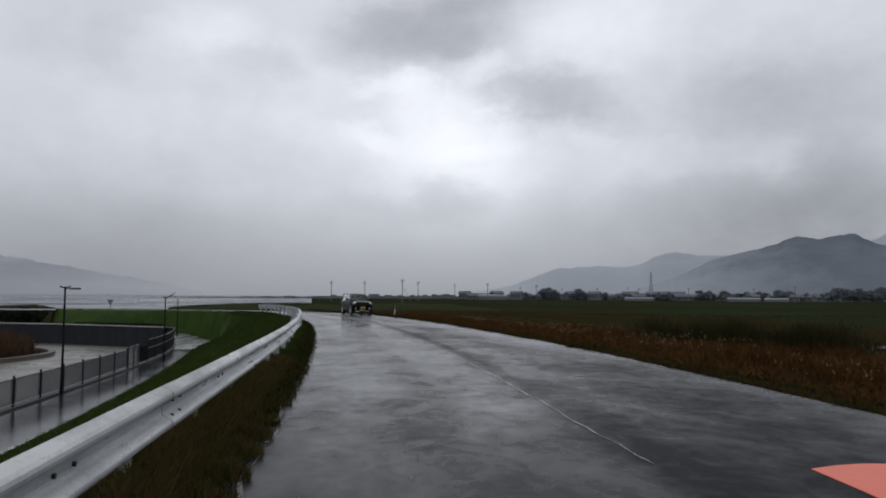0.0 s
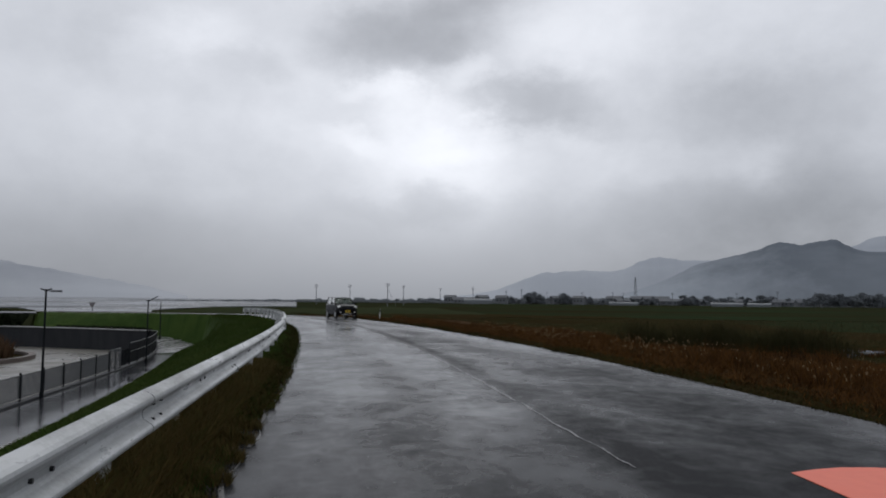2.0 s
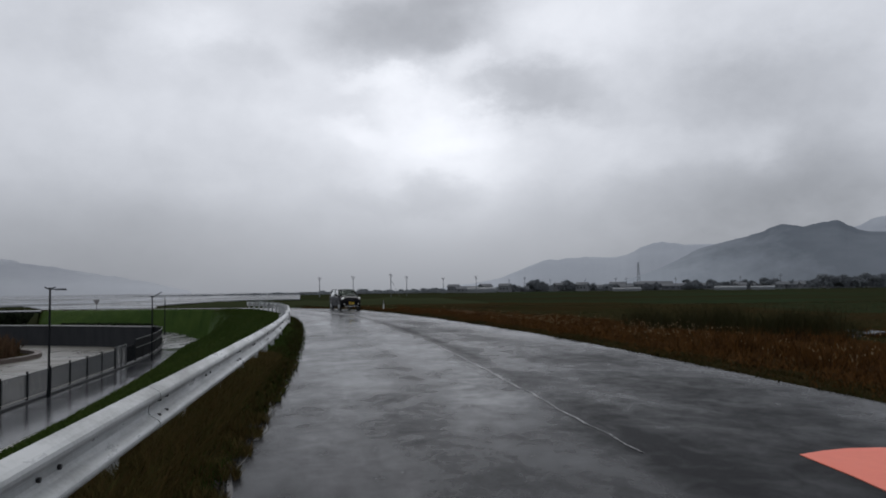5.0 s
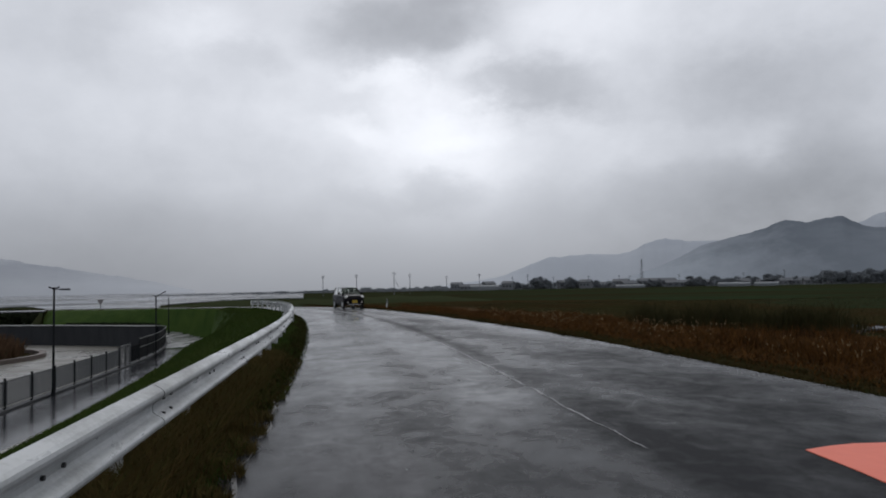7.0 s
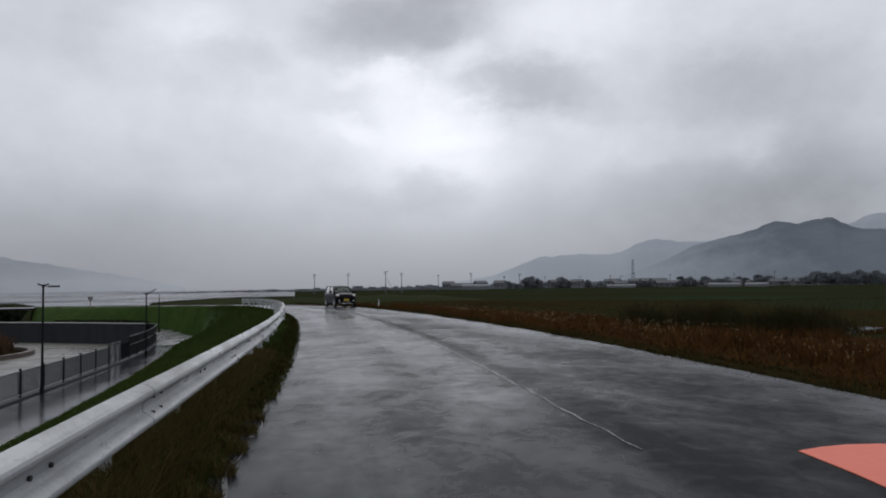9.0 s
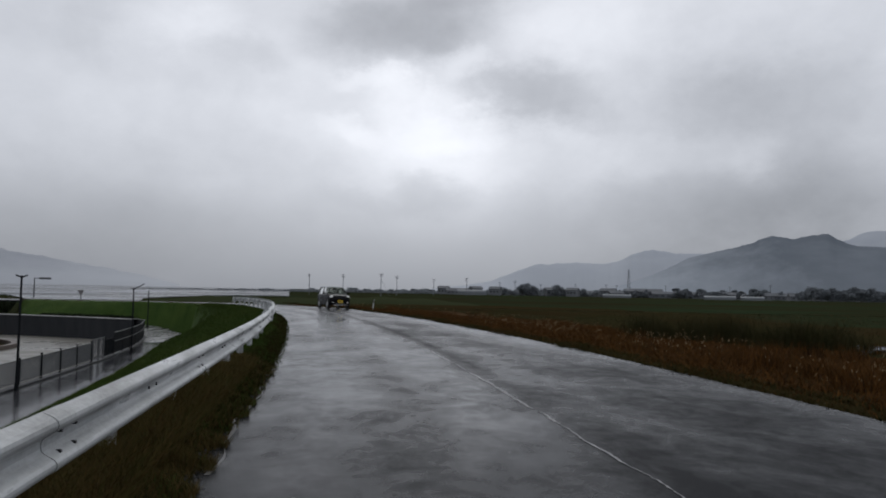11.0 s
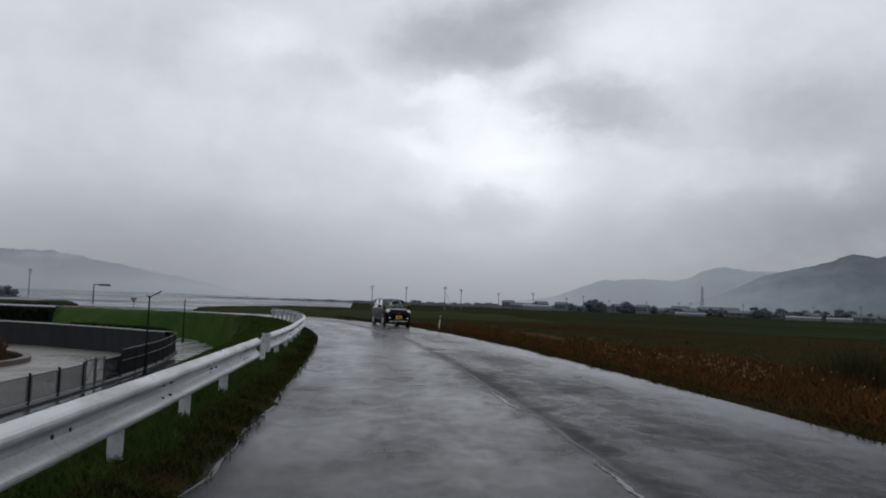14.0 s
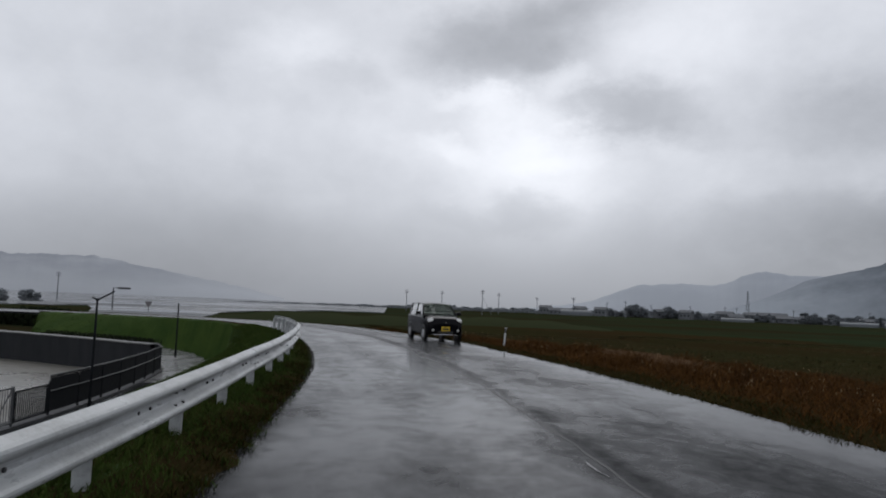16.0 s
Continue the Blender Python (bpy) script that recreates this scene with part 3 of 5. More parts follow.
def build_ground():
    xs, ys = spaced(-62, 34, 0.5, 4800), spaced(-14, 100, 0.55, 4800)
    gx, gy = np.meshgrid(xs, ys)
    pts = np.stack([gx.ravel(), gy.ravel()], 1)
    z = ground_height(pts)
    nx, ny = len(xs), len(ys)
    me = bpy.data.meshes.new("ground")
    idx = np.arange(nx * ny).reshape(ny, nx)
    quads = np.stack([idx[:-1, :-1], idx[:-1, 1:], idx[1:, 1:], idx[1:, :-1]], -1).reshape(-1, 4)
    me.from_pydata(np.column_stack([pts, z]).tolist(), [], quads.tolist())
    me.shade_smooth()
    for m in ("ground_cover", "lawn", "earth"):
        me.materials.append(M[m])
    c = pts[quads].mean(1)
    o, q = road_offset(c), rim_offset(c)
    far = np.hypot(c[:, 0], c[:, 1])
    kind = np.zeros(len(c), int)
    kind[(-o > 1.0) & (far < 330) & (q > 0)] = 1
    kind[(o > -1.0) & (o < WIDE + 46 + 14 * lumps(c, 0.05) + 8 * lumps(c, 0.23)) & (far < 120 + 14 * lumps(c, 0.17)) & (c[:, 0] > 1.5 * np.sin(c[:, 1] * 0.4))] = 2
    kind[(o > -1.0) & (o < WIDE + 1.0) & (far < 130)] = 2
    me.polygons.foreach_set("material_index", kind.astype(np.int32))
    tagged(new("ground", me), "wet grass bank, brown verges and open green fields", "ground", kind="structure")


build_ground()


def strip(name, s0, s1, o0, o1, z, mat, step=1.0, thick=0.12, crown=0.0):
    """A slab that follows the road's line."""
    rows = []
    n = max(2, int((s1 - s0) / step) + 1)
    for s in np.linspace(s0, s1, n):
        e0 = o0 + float(left_edge(s))
        row = [along(s, e0, z - thick)]
        for o in np.linspace(e0, o1, 9):
            u = (o - e0) / (o1 - e0) * 2 - 1
            row.append(along(s, o, z + crown * (1 - u * u)))
        row.append(along(s, o1, z - thick))
        rows.append(row)
    return loft(rows)


def lay_uv(ob):
    """Metres across and along the road, for its material."""
    me = ob.data
    n = len(me.vertices) // 11
    across = np.concatenate(([0], np.linspace(0, WIDE, 9), [WIDE]))
    uv = np.stack([np.tile(across, n), np.repeat(np.linspace(-40, 240, n), 11)], 1)
    layer = me.uv_layers.new(name="along")
    idx = np.zeros(len(me.loops), np.int32)
    me.loops.foreach_get("vertex_index", idx)
    layer.data.foreach_set("uv", uv[idx].astype(np.float32).ravel())


road_bm = strip("road", -40, 240, 0.0, WIDE, 0.0, "wet_asphalt", 0.5, 0.14, 0.03)
road_bm.normal_update()
for e in road_bm.edges:
    e.smooth = e.calc_face_angle(0.0) < 0.6
road = part("road", road_bm, "wet_asphalt", None, smooth=True)
lay_uv(road)
tagged(road, "rain-wet grey asphalt country road with shining puddles", "road", kind="structure")


def flat_patch(name, pts, z, mat, label, category, kind="structure"):
    bm = bmesh.new()
    bm.faces.new([bm.verts.new((x, y, z)) for x, y in pts])
    r = bmesh.ops.extrude_face_region(bm, geom=list(bm.faces))
    for e in r["geom"]:
        if isinstance(e, bmesh.types.BMVert):
            e.co.z -= 0.012
    return tagged(part(name, bm, mat, None), label, category, kind=kind)


def road_z(o):
    u = o / WIDE * 2 - 1
    return 0.03 * (1 - u * u)


def build_markings():
    # worn white centre line and the dark seam beside it
    worn = np.random.default_rng(31)
    for s0, s1 in ((5.6, 9.3), (9.45, 13.2), (13.3, 17.5), (20.5, 22.4), (28.6, 29.2)):
        rows = []
        for s in np.linspace(s0, s1, int((s1 - s0) * 16)):
            j = 0.014 * math.sin(s * 2.3) + 0.009 * math.sin(s * 7.1) + worn.normal(0, 0.004)
            thin = min(1.0, 0.1 + (s - s0) / 0.5, 0.1 + (s1 - s) / 0.5, 0.25 + max(0.0, s - 5.6) / 6.0) * (0.75 + 0.35 * math.sin(s * 4.3 + 2 * math.sin(s * 1.1)))
            left, right = -0.022 * max(0.12, thin + worn.normal(0, 0.22)), 0.022 * max(0.12, thin + worn.normal(0, 0.22))
            rows.append([along(s, 3.10 + j + w, road_z(3.1) + h) for w, h in ((left - 0.002, -0.004), (left, 0.005), (right, 0.005), (right + 0.002, -0.004))])
        tagged(part("line_marking", loft(rows), "worn_line", None), "worn white painted centre line on wet asphalt", "road marking", kind="structure")
    # pale broken fringe along the left edge
    for s0, s1 in ((1.5, 3.6), (3.9, 6.4), (6.9, 11.5), (12.5, 19.0), (20.0, 27.0)):
        rows = []
        for s in np.linspace(s0, s1, 40):
            j = 0.07 + 0.035 * math.sin(s * 1.9) + 0.02 * math.sin(s * 5.3)
            wide = 0.011 + 0.008 * math.sin(s * 3.7 + 1)
            rows.append([along(s, j + float(left_edge(s)) + w, road_z(0.07) + h) for w, h in ((-wide - 0.002, -0.004), (-wide, 0.004), (wide, 0.004), (wide + 0.002, -0.004))])
        tagged(part("edge_line", loft(rows), "edge_pale", None), "broken pale line worn along the asphalt's edge", "road marking", kind="structure")
    rows = []
    for s in np.linspace(17, 60, 260):
        j = 0.02 * math.sin(s * 1.3) + 0.012 * math.sin(s * 5.7)
        w0 = 0.020 + 0.014 * math.sin(s * 2.9) * math.sin(s * 0.83 + 1)
        rows.append([along(s, 3.22 + j + w, road_z(3.2) + h) for w, h in ((-w0 - 0.004, -0.004), (-w0, 0.0015), (w0, 0.0015), (w0 + 0.004, -0.004))])
    tagged(part("road_seam", loft(rows), "tar_joint", None), "dark sealed seam along the middle of the road", "road seam", kind="structure")
    flat_patch("painted_mark", [(3.57, 5.31), (3.66, 5.34), (3.84, 5.395), (4.08, 5.43), (4.34, 5.40), (4.62, 5.31), (4.72, 5.22), (4.64, 4.2), (3.46, 4.2), (3.52, 4.65)], road_z(4.3) + 0.006, "orange_paint", "bright orange painted road mark on wet asphalt", "road marking")


build_markings()


# ---------------------------------------------------------------- park path, basin, walls
def rim_strip(o0, o1, z, thick, n0=0, n1=None, cols=5):
    pts = RIM[n0:n1]
    rows = []
    for a, p in enumerate(pts):
        t = (pts[min(a + 1, len(pts) - 1)] - pts[max(a - 1, 0)]).normalized()
        n = Vector((t.y, -t.x))
        more = float(path_wide(p.y, p.x)) - 3.2
        a0, a1 = (o + more if o > 3 else o for o in (o0, o1))
        tilt = [0.6 * min(1.0, max(0.0, (p.y - 57) / 12)) * min(1.0, max(0.0, o) / (3.4 + more)) for o in np.linspace(a0, a1, cols)]
        row = [(*(p + n * a0), z - thick)] + [(*(p + n * o), z + w) for o, w in zip(np.linspace(a0, a1, cols), tilt)] + [(*(p + n * a1), z - thick + tilt[-1])]
        rows.append(row)
    return loft(rows)


CORNER = next(j for j, p in enumerate(RIM) if p[1] > 59)
bend = part("paving", rim_strip(0.15, 3.2, PARK + 0.05, 0.2, CORNER), "paving", None)
tagged(bend, "pale wet concrete paving round the basin's corner", "paving", kind="structure")
path = part("path", rim_strip(0.15, 3.2, PARK + 0.05, 0.2, 0, CORNER + 1), "wet_path", None)
tagged(path, "dark wet footpath round the fenced basin", "path", kind="structure")
kerb = part("kerb", rim_strip(3.2, 3.38, PARK + 0.10, 0.2, cols=2), "concrete", None)
tagged(kerb, "low concrete kerb along the footpath", "kerb", kind="structure")
floor_pts = [tuple(p) for p in RIM[::2]] + [(-85, -12)]
bmf = bmesh.new()
bmf.faces.new([bmf.verts.new((x, y, FLOOR)) for x, y in floor_pts])
bmesh.ops.triangulate(bmf, faces=list(bmf.faces))
tagged(part("basin_floor", bmf, "wet_concrete", None), "pale wet concrete floor of the sunken basin", "floor", kind="structure")
WALL_END = next(j for j, p in enumerate(RIM) if p[1] > 66.8)
wall = part("wall_basin", rim_strip(-0.55, 0.15, PARK + 0.12, 2.2, 0, WALL_END + 1, cols=2), "dark_wall", None)
tagged(wall, "dark stained concrete retaining wall of the basin", "wall", kind="structure")
far_wall = part("wall_far_side", rim_strip(-0.40, 0.12, PARK + 1.40, 2.6, WALL_END, cols=2), "grey_wall", None)
tagged(far_wall, "grey rain-stained concrete wall on the basin's far side", "wall", kind="structure")
coping = part("trim_coping", rim_strip(-0.46, 0.18, PARK + 1.47, 0.07, WALL_END, cols=2), "coping", None)
tagged(coping, "pale concrete coping on the basin's far wall", "coping", kind="structure")


RIM_LEN = np.concatenate(([0], np.cumsum(np.hypot(*(RIM_XY[1:] - RIM_XY[:-1]).T))))


def rim_at(d, o=0.0):
    x, y = np.interp(d, RIM_LEN, RIM_XY[:, 0]), np.interp(d, RIM_LEN, RIM_XY[:, 1])
    x2, y2 = np.interp(d + 0.1, RIM_LEN, RIM_XY[:, 0]), np.interp(d + 0.1, RIM_LEN, RIM_XY[:, 1])
    t = Vector((x2 - x, y2 - y)).normalized()
    return Vector((x + t.y * o, y - t.x * o, PARK + 0.12)), t


def build_fence():
    """Bar fence on the basin's rim: posts, rails and bars."""
    bar = bmesh.new()
    add_box(bar, (0.028, 0.028, 0.94), (0, 0, 0.55))
    bar_me = bpy.data.meshes.new("bar")
    bar.to_mesh(bar_me)
    bar.free()
    bar_me.materials.append(M["grey_metal"])
    dark_me = bar_me.copy()
    dark_me.materials[0] = M["black_metal"]
    post = bmesh.new()
    add_box(post, (0.075, 0.075, 1.14), (0, 0, 0.57), 0.01)
    add_box(post, (0.09, 0.09, 0.02), (0, 0, 1.14), 0.006)
    post_me = bpy.data.meshes.new("post")
    post.to_mesh(post_me)
    post.free()
    post_me.materials.append(M["black_metal"])
    fence = empty("fence", label="grey metal bar fence with dark posts round a basin", category="fence")
    rest = bmesh.new()
    d, count = 22.0, 0
    gate = (55.6, 57.6)
    while d < 80.5:
        p, t = rim_at(d)
        ob = new("post", post_me)
        ob.parent, ob.matrix_basis = fence, Matrix.Translation(p) @ Matrix.Rotation(math.atan2(t.y, t.x), 4, "Z")
        near = d < 58.2
        pale = d < 57.9
        nxt = d + 2.4
        a, b = p, rim_at(nxt)[0]
        if not (gate[0] - 0.6 < d < gate[1] - 0.6):
            for h, w in ((0.10, 0.05), (1.04, 0.055)) if near else ((0.12, 0.05), (1.30, 0.055)):
                rail = rod(a + Vector((0, 0, h)), b + Vector((0, 0, h)), w / 2, sides=6)
                part("rail", rail, ("concrete" if h < 0.2 else "grey_metal") if pale else "black_metal", fence)
            if not near:
                bm = bmesh.new()
                mid = (a + b) / 2
                ang = Matrix.Rotation(math.atan2((b - a).y, (b - a).x), 4, "Z")
                add_box(bm, ((b - a).length - 0.1, 0.03, 1.12), mid + Vector((0, 0, 0.70)), 0.0, ang)
                part("panel", bm, "black_metal", fence)
                for h in (1.36, 0.82):
                    part("top_rail", rod(a + Vector((0, 0, h)), b + Vector((0, 0, h)), 0.022, sides=6), "grey_metal", fence).location = (0.05, -0.02, 0)
            if near:
                for f in (0.06, 0.94):
                    e = a.lerp(b, f)
                    part("upright", rod(e + Vector((0, 0, 0.06)), e + Vector((0, 0, 1.04)), 0.022, sides=6), "grey_metal" if pale else "black_metal", fence)
            n = 20 if near else 0
            for j in range(1, n):
                q, t2 = rim_at(d + 2.4 * j / n)
                m = Matrix.Translation(q) @ Matrix.Rotation(math.atan2(t2.y, t2.x), 4, "Z")
                if d > 30 and count < 290:
                    o2 = new("bar", bar_me if pale else dark_me)
                    o2.parent, o2.matrix_basis = fence, m
                    count += 1
                else:
                    w = 0.028 if near else 0.05
                    bmesh.ops.create_cube(rest, size=1.0, matrix=m @ Matrix.Translation((0, 0, 0.55)) @ Matrix.Diagonal((w, 0.028, 0.94, 1)))
        d = nxt
    tagged(part("far_infill", rest, "black_metal", fence), "dark far fence bars", kind="stuff")
    # a two-leaf gate in the fence
    g = empty("gate", label="grey metal bar gate closed across the basin's ramp", category="gate")
    for d0, d1 in ((55.7, 56.75), (56.85, 57.9)):
        a, t = rim_at(d0, 0.05)
        b, _ = rim_at(d1, 0.05)
        for h in (0.12, 1.20):
            part("gate_frame", rod(a + Vector((0, 0, h)), b + Vector((0, 0, h)), 0.03, sides=6), "lamp_grey", g)
        for e in (a, b):
            part("gate_post", rod(e, e + Vector((0, 0, 1.25)), 0.035, sides=6), "lamp_grey", g)
        part("brace", rod(a + Vector((0, 0, 0.15)), b + Vector((0, 0, 1.2)), 0.02, sides=6), "lamp_grey", g)
        for j in range(1, 7):
            q = a.lerp(b, j / 7)
            part("bar", rod(q + Vector((0, 0, 0.12)), q + Vector((0, 0, 1.20)), 0.014, sides=5), "lamp_grey", g)


build_fence()

def mound(name, centre, rx, ry, h, mat, label, category):
    bm = bmesh.new()
    rows = []
    for j in range(7):
        f = j / 6
        rows.append([(centre[0] + rx * math.cos(a) * (1 - f * 0.92) * (1 + 0.05 * math.sin(3 * a)), centre[1] + ry * math.sin(a) * (1 - f * 0.92), centre[2] + h * math.sin(f * math.pi / 2)) for a in np.linspace(0, 2 * math.pi, 40, endpoint=False)])
    bm.free()
    return tagged(part(name, loft(rows, close=True), mat, None, smooth=True), label, category)


mound("planting_mound", (-34.0, 56.5, FLOOR), 11.0, 11.0, 1.0, "earth", "brown planted mound in the middle of the basin", "mound")
ring = []
for a in np.linspace(0, 2 * math.pi, 64):
    c, s = math.cos(a), math.sin(a)
    ring.append([(-34.0 + (11.0 + w) * c * (1 + 0.05 * math.sin(3 * a)), 56.5 + (11.0 + w) * s, FLOOR + h) for w, h in ((-0.1, 0), (-0.1, 0.3), (0.35, 0.3), (0.35, 0))])
tagged(part("kerb", loft(ring), "kerb", None), "reddish concrete kerb round the planted mound", "kerb", kind="structure")


# ---------------------------------------------------------------- guardrails
# section of the two-wave beam: distance towards the road, height
WAVE = [(0.000, 0.395), (0.020, 0.402), (0.056, 0.420), (0.074, 0.434), (0.080, 0.452), (0.078, 0.468), (0.066, 0.484), (0.020, 0.512), (0.006, 0.524), (0.000, 0.540), (0.000, 0.568),
        (0.006, 0.584), (0.020, 0.596), (0.066, 0.624), (0.078, 0.640), (0.080, 0.656), (0.074, 0.674), (0.056, 0.690), (0.020, 0.710), (0.000, 0.718)]
RAIL_O = -0.60


def rail_frame(s):
    """The rail's place and turn; beyond the gap it starts set back from the road."""
    back, h = 0.0, heading(s)
    if 24.0 < s < 31.0:
        u = (31.0 - s) / 6.0
        back, h = -0.15 * u * u, h - 0.07 * u
    drop = -0.05 * (40.0 - s) / 15.0 if 24.0 < s < 40.0 else 0.0
    return Matrix.Translation(along(s, RAIL_O + back + 0.24 * min(1.0, max(0.0, (s - 33.0) / 11.0)), drop)) @ Matrix.Rotation(h, 4, "Z")


def beam(s0, s1, out=0.0):
    rows = []
    for s in np.linspace(s0, s1, max(3, int((s1 - s0) / 0.5) + 1)):
        m = rail_frame(s)
        front = [m @ Vector((x + out, 0, z)) for x, z in WAVE]
        back = [m @ Vector((x + out - 0.005, 0, z)) for x, z in reversed(WAVE)]
        rows.append(front + back)
    return loft(rows, close=True)


def end_plate(s, sign):
    """A rounded plate that caps a rail's end."""
    bm = bmesh.new()
    m = rail_frame(s)
    outline = [(0.0, 0.722)]
    for cz, up in ((0.697, True), (0.417, False)):      # softly rounded outer corners
        for a in np.linspace(0, 90, 5):
            r = radians(90 - a) if up else radians(-a)
            outline.append((0.365 + 0.025 * math.cos(r), cz + 0.025 * math.sin(r)))
    outline.append((0.0, 0.392))
    front = [bm.verts.new(m @ Vector((0.090 + 0.05 * y, sign * (y - 0.12), z))) for y, z in outline]
    back = [bm.verts.new(m @ Vector((0.083 + 0.05 * y, sign * (y - 0.12), z))) for y, z in outline]
    bm.faces.new(front)
    bm.faces.new(list(reversed(back)))
    n = len(front)
    for j in range(n):
        bm.faces.new((front[j], front[(j + 1) % n], back[(j + 1) % n], back[j]))
    return bm


def guardrail(s_start, s_end, first_post, label, start_cap, end_cap):
    rail = empty("guardrail", Matrix.Identity(4), label=label, category="guardrail", group="guardrails along the road")
    s = s_start
    j = 0
    while s < s_end - 0.1:
        e = min(s + 4.0, s_end)
        part("beam", beam(s - (0.26 if j else 0), e, 0.0 if j % 2 else 0.006), "white_rail", rail, smooth=False)
        if e < s_end:
            for ds in (-0.13, 0.09):
                for z in (0.498, 0.610):
                    m = rail_frame(e + ds)
                    x = 0.040
                    part("bolt", rod(m @ Vector((x - 0.012, 0, z)), m @ Vector((x + 0.016, 0, z)), 0.013, sides=8), "dark_bolt", rail)
        s = e
        j += 1
    s = first_post
    while s < s_end - 0.2:
        m = rail_frame(s)
        bm = bmesh.new()
        add_rod(bm, m @ Vector((-0.115, 0, -0.35)), m @ Vector((-0.115, 0, 0.60)), 0.057, sides=16)
        add_rod(bm, m @ Vector((-0.115, 0, 0.60)), m @ Vector((-0.115, 0, 0.62)), 0.060, 0.030, sides=16)
        part("post", bm, "white_rail", rail, smooth=False)
        part("bracket", box((0.12, 0.07, 0.16), (0, 0, 0), 0.006, None), "white_rail", rail).matrix_basis = m @ Matrix.Translation((-0.068, 0, 0.56))
        b = rail_frame(s + 0.72)
        if s + 0.72 < s_end - 0.4 and abs((s + 0.72 - s_start + 2.0) % 4.0 - 2.0) > 0.7:
            for dy in (-0.12, 0.12):
                part("bolt", rod(b @ Vector((0.0, dy, 0.553)), b @ Vector((0.016, dy, 0.553)), 0.013, sides=8), "dark_bolt", rail)
        s += 2.0
    if end_cap:
        part("end_plate", end_plate(s_end, 1), "white_rail", rail, "rounded white end plate")
        for z in (0.45, 0.66):
            m = rail_frame(s_end + 0.06)
            part("bolt", rod(m @ Vector((0.08, 0, z)), m @ Vector((0.112, 0, z)), 0.012, sides=8), "dark_bolt", rail)
    if start_cap:
        m = rail_frame(s_start)
        nose = []      # a wide plate bent round the rail's end, its face towards the traffic
        for x, y in ((0.092, 0.10), (0.092, 0.01), (0.078, -0.035), (0.035, -0.055), (-0.02, -0.045), (-0.05, -0.01)):
            nose.append([m @ Vector((x + dx, y + dy, z)) for dx, dy, z in ((0, 0, 0.385), (0, 0, 0.735), (-0.004, 0.008, 0.735), (-0.004, 0.008, 0.385))])
        part("end_plate", loft(nose, close=True), "white_rail", rail, "wide dirty white end plate")
        for x, z in ((0.045, 0.69), (0.0, 0.45)):
            part("bolt", rod(m @ Vector((x, -0.07, z)), m @ Vector((x, -0.03, z)), 0.012, sides=8), "dark_bolt", rail)
    return rail


guardrail(-18.43, 22.83, -17.15, "long white two-wave steel guardrail with rain streaks", False, True)
guardrail(25.10, 57.10, 25.6, "curved white steel guardrail beyond the gap", True, True)


# ---------------------------------------------------------------- grass, weeds
def blades(name, roots, height, width, lean, mat, label, category, seed, tip=0.15):
    """Many tapered, bent blades in one mesh."""
    g = np.random.default_rng(seed)
    n = len(roots)
    a = g.uniform(0, 2 * np.pi, n)
    b = g.uniform(0, 2 * np.pi, n)
    side = np.stack([np.cos(a), np.sin(a), np.zeros(n)], 1) * (width * g.uniform(0.6, 1.3, n))[:, None]
    bend = np.stack([np.cos(b), np.sin(b), np.zeros(n)], 1) * (height * lean * g.uniform(0.2, 1.3, n))[:, None]
    upv = np.stack([np.zeros(n), np.zeros(n), height], 1)
    v = np.stack([roots - side, roots + side, roots + upv * 0.55 + bend * 0.3 + side * 0.7, roots + upv * 0.55 + bend * 0.3 - side * 0.7,
                  roots + upv + bend + side * tip, roots + upv + bend - side * tip], 1).reshape(-1, 3)
    base = (np.arange(n) * 6)[:, None]
    f = np.concatenate([base + [0, 1, 2, 3], base + [3, 2, 4, 5]], 0)
    me = bpy.data.meshes.new(name)
    me.vertices.add(len(v))
    me.vertices.foreach_set("co", v.astype(np.float32).ravel())
    me.loops.add(f.size)
    me.loops.foreach_set("vertex_index", f.astype(np.int32).ravel())
    me.polygons.add(len(f))
    me.polygons.foreach_set("loop_start", np.arange(0, f.size, 4, dtype=np.int32))
    me.update(calc_edges=True)
    me.materials.append(M[mat])
    return tagged(new(name, me), label, category, kind="stuff")


def scatter(n, s0, s1, o0, o1, seed, near=1.0):
    """Roots along the road, thicker near its start, in clumps."""
    g = np.random.default_rng(seed)
    s = s0 + (s1 - s0) * g.uniform(0, 1, n) ** near
    o = g.uniform(o0, o1, n)
    h = np.interp(s, S, HEAD)
    o = np.where(o > 3, o - WIDE * (1 - narrowing(s)), o)
    pts = np.stack([np.interp(s, S, EX) + o * np.cos(h), np.interp(s, S, EY) + o * np.sin(h)], 1)
    return pts


def spread_out(n):
    """Roots over the rough field, thinning out with distance from the road."""
    g = np.random.default_rng(21)
    base = scatter(n, -8, 125, WIDE + 6.5, WIDE + 6.6, 24, 1.0)
    far = 170 * g.uniform(0, 1, n) ** 1.9
    return base + np.stack([far, -0.12 * far], 1)


def rooted(pts, sink=0.02):
    return np.column_stack([pts, ground_height(pts) - sink])


def clumpy(pts, scale, seed, keep=0.5):
    g = np.random.default_rng(seed)
    v = lumps(pts, scale) * 0.5 + lumps(pts + 17.3, scale * 2.7) * 0.5
    return pts[v + g.uniform(-0.5, 0.5, len(pts)) > 1 - 2 * keep - 0.2]


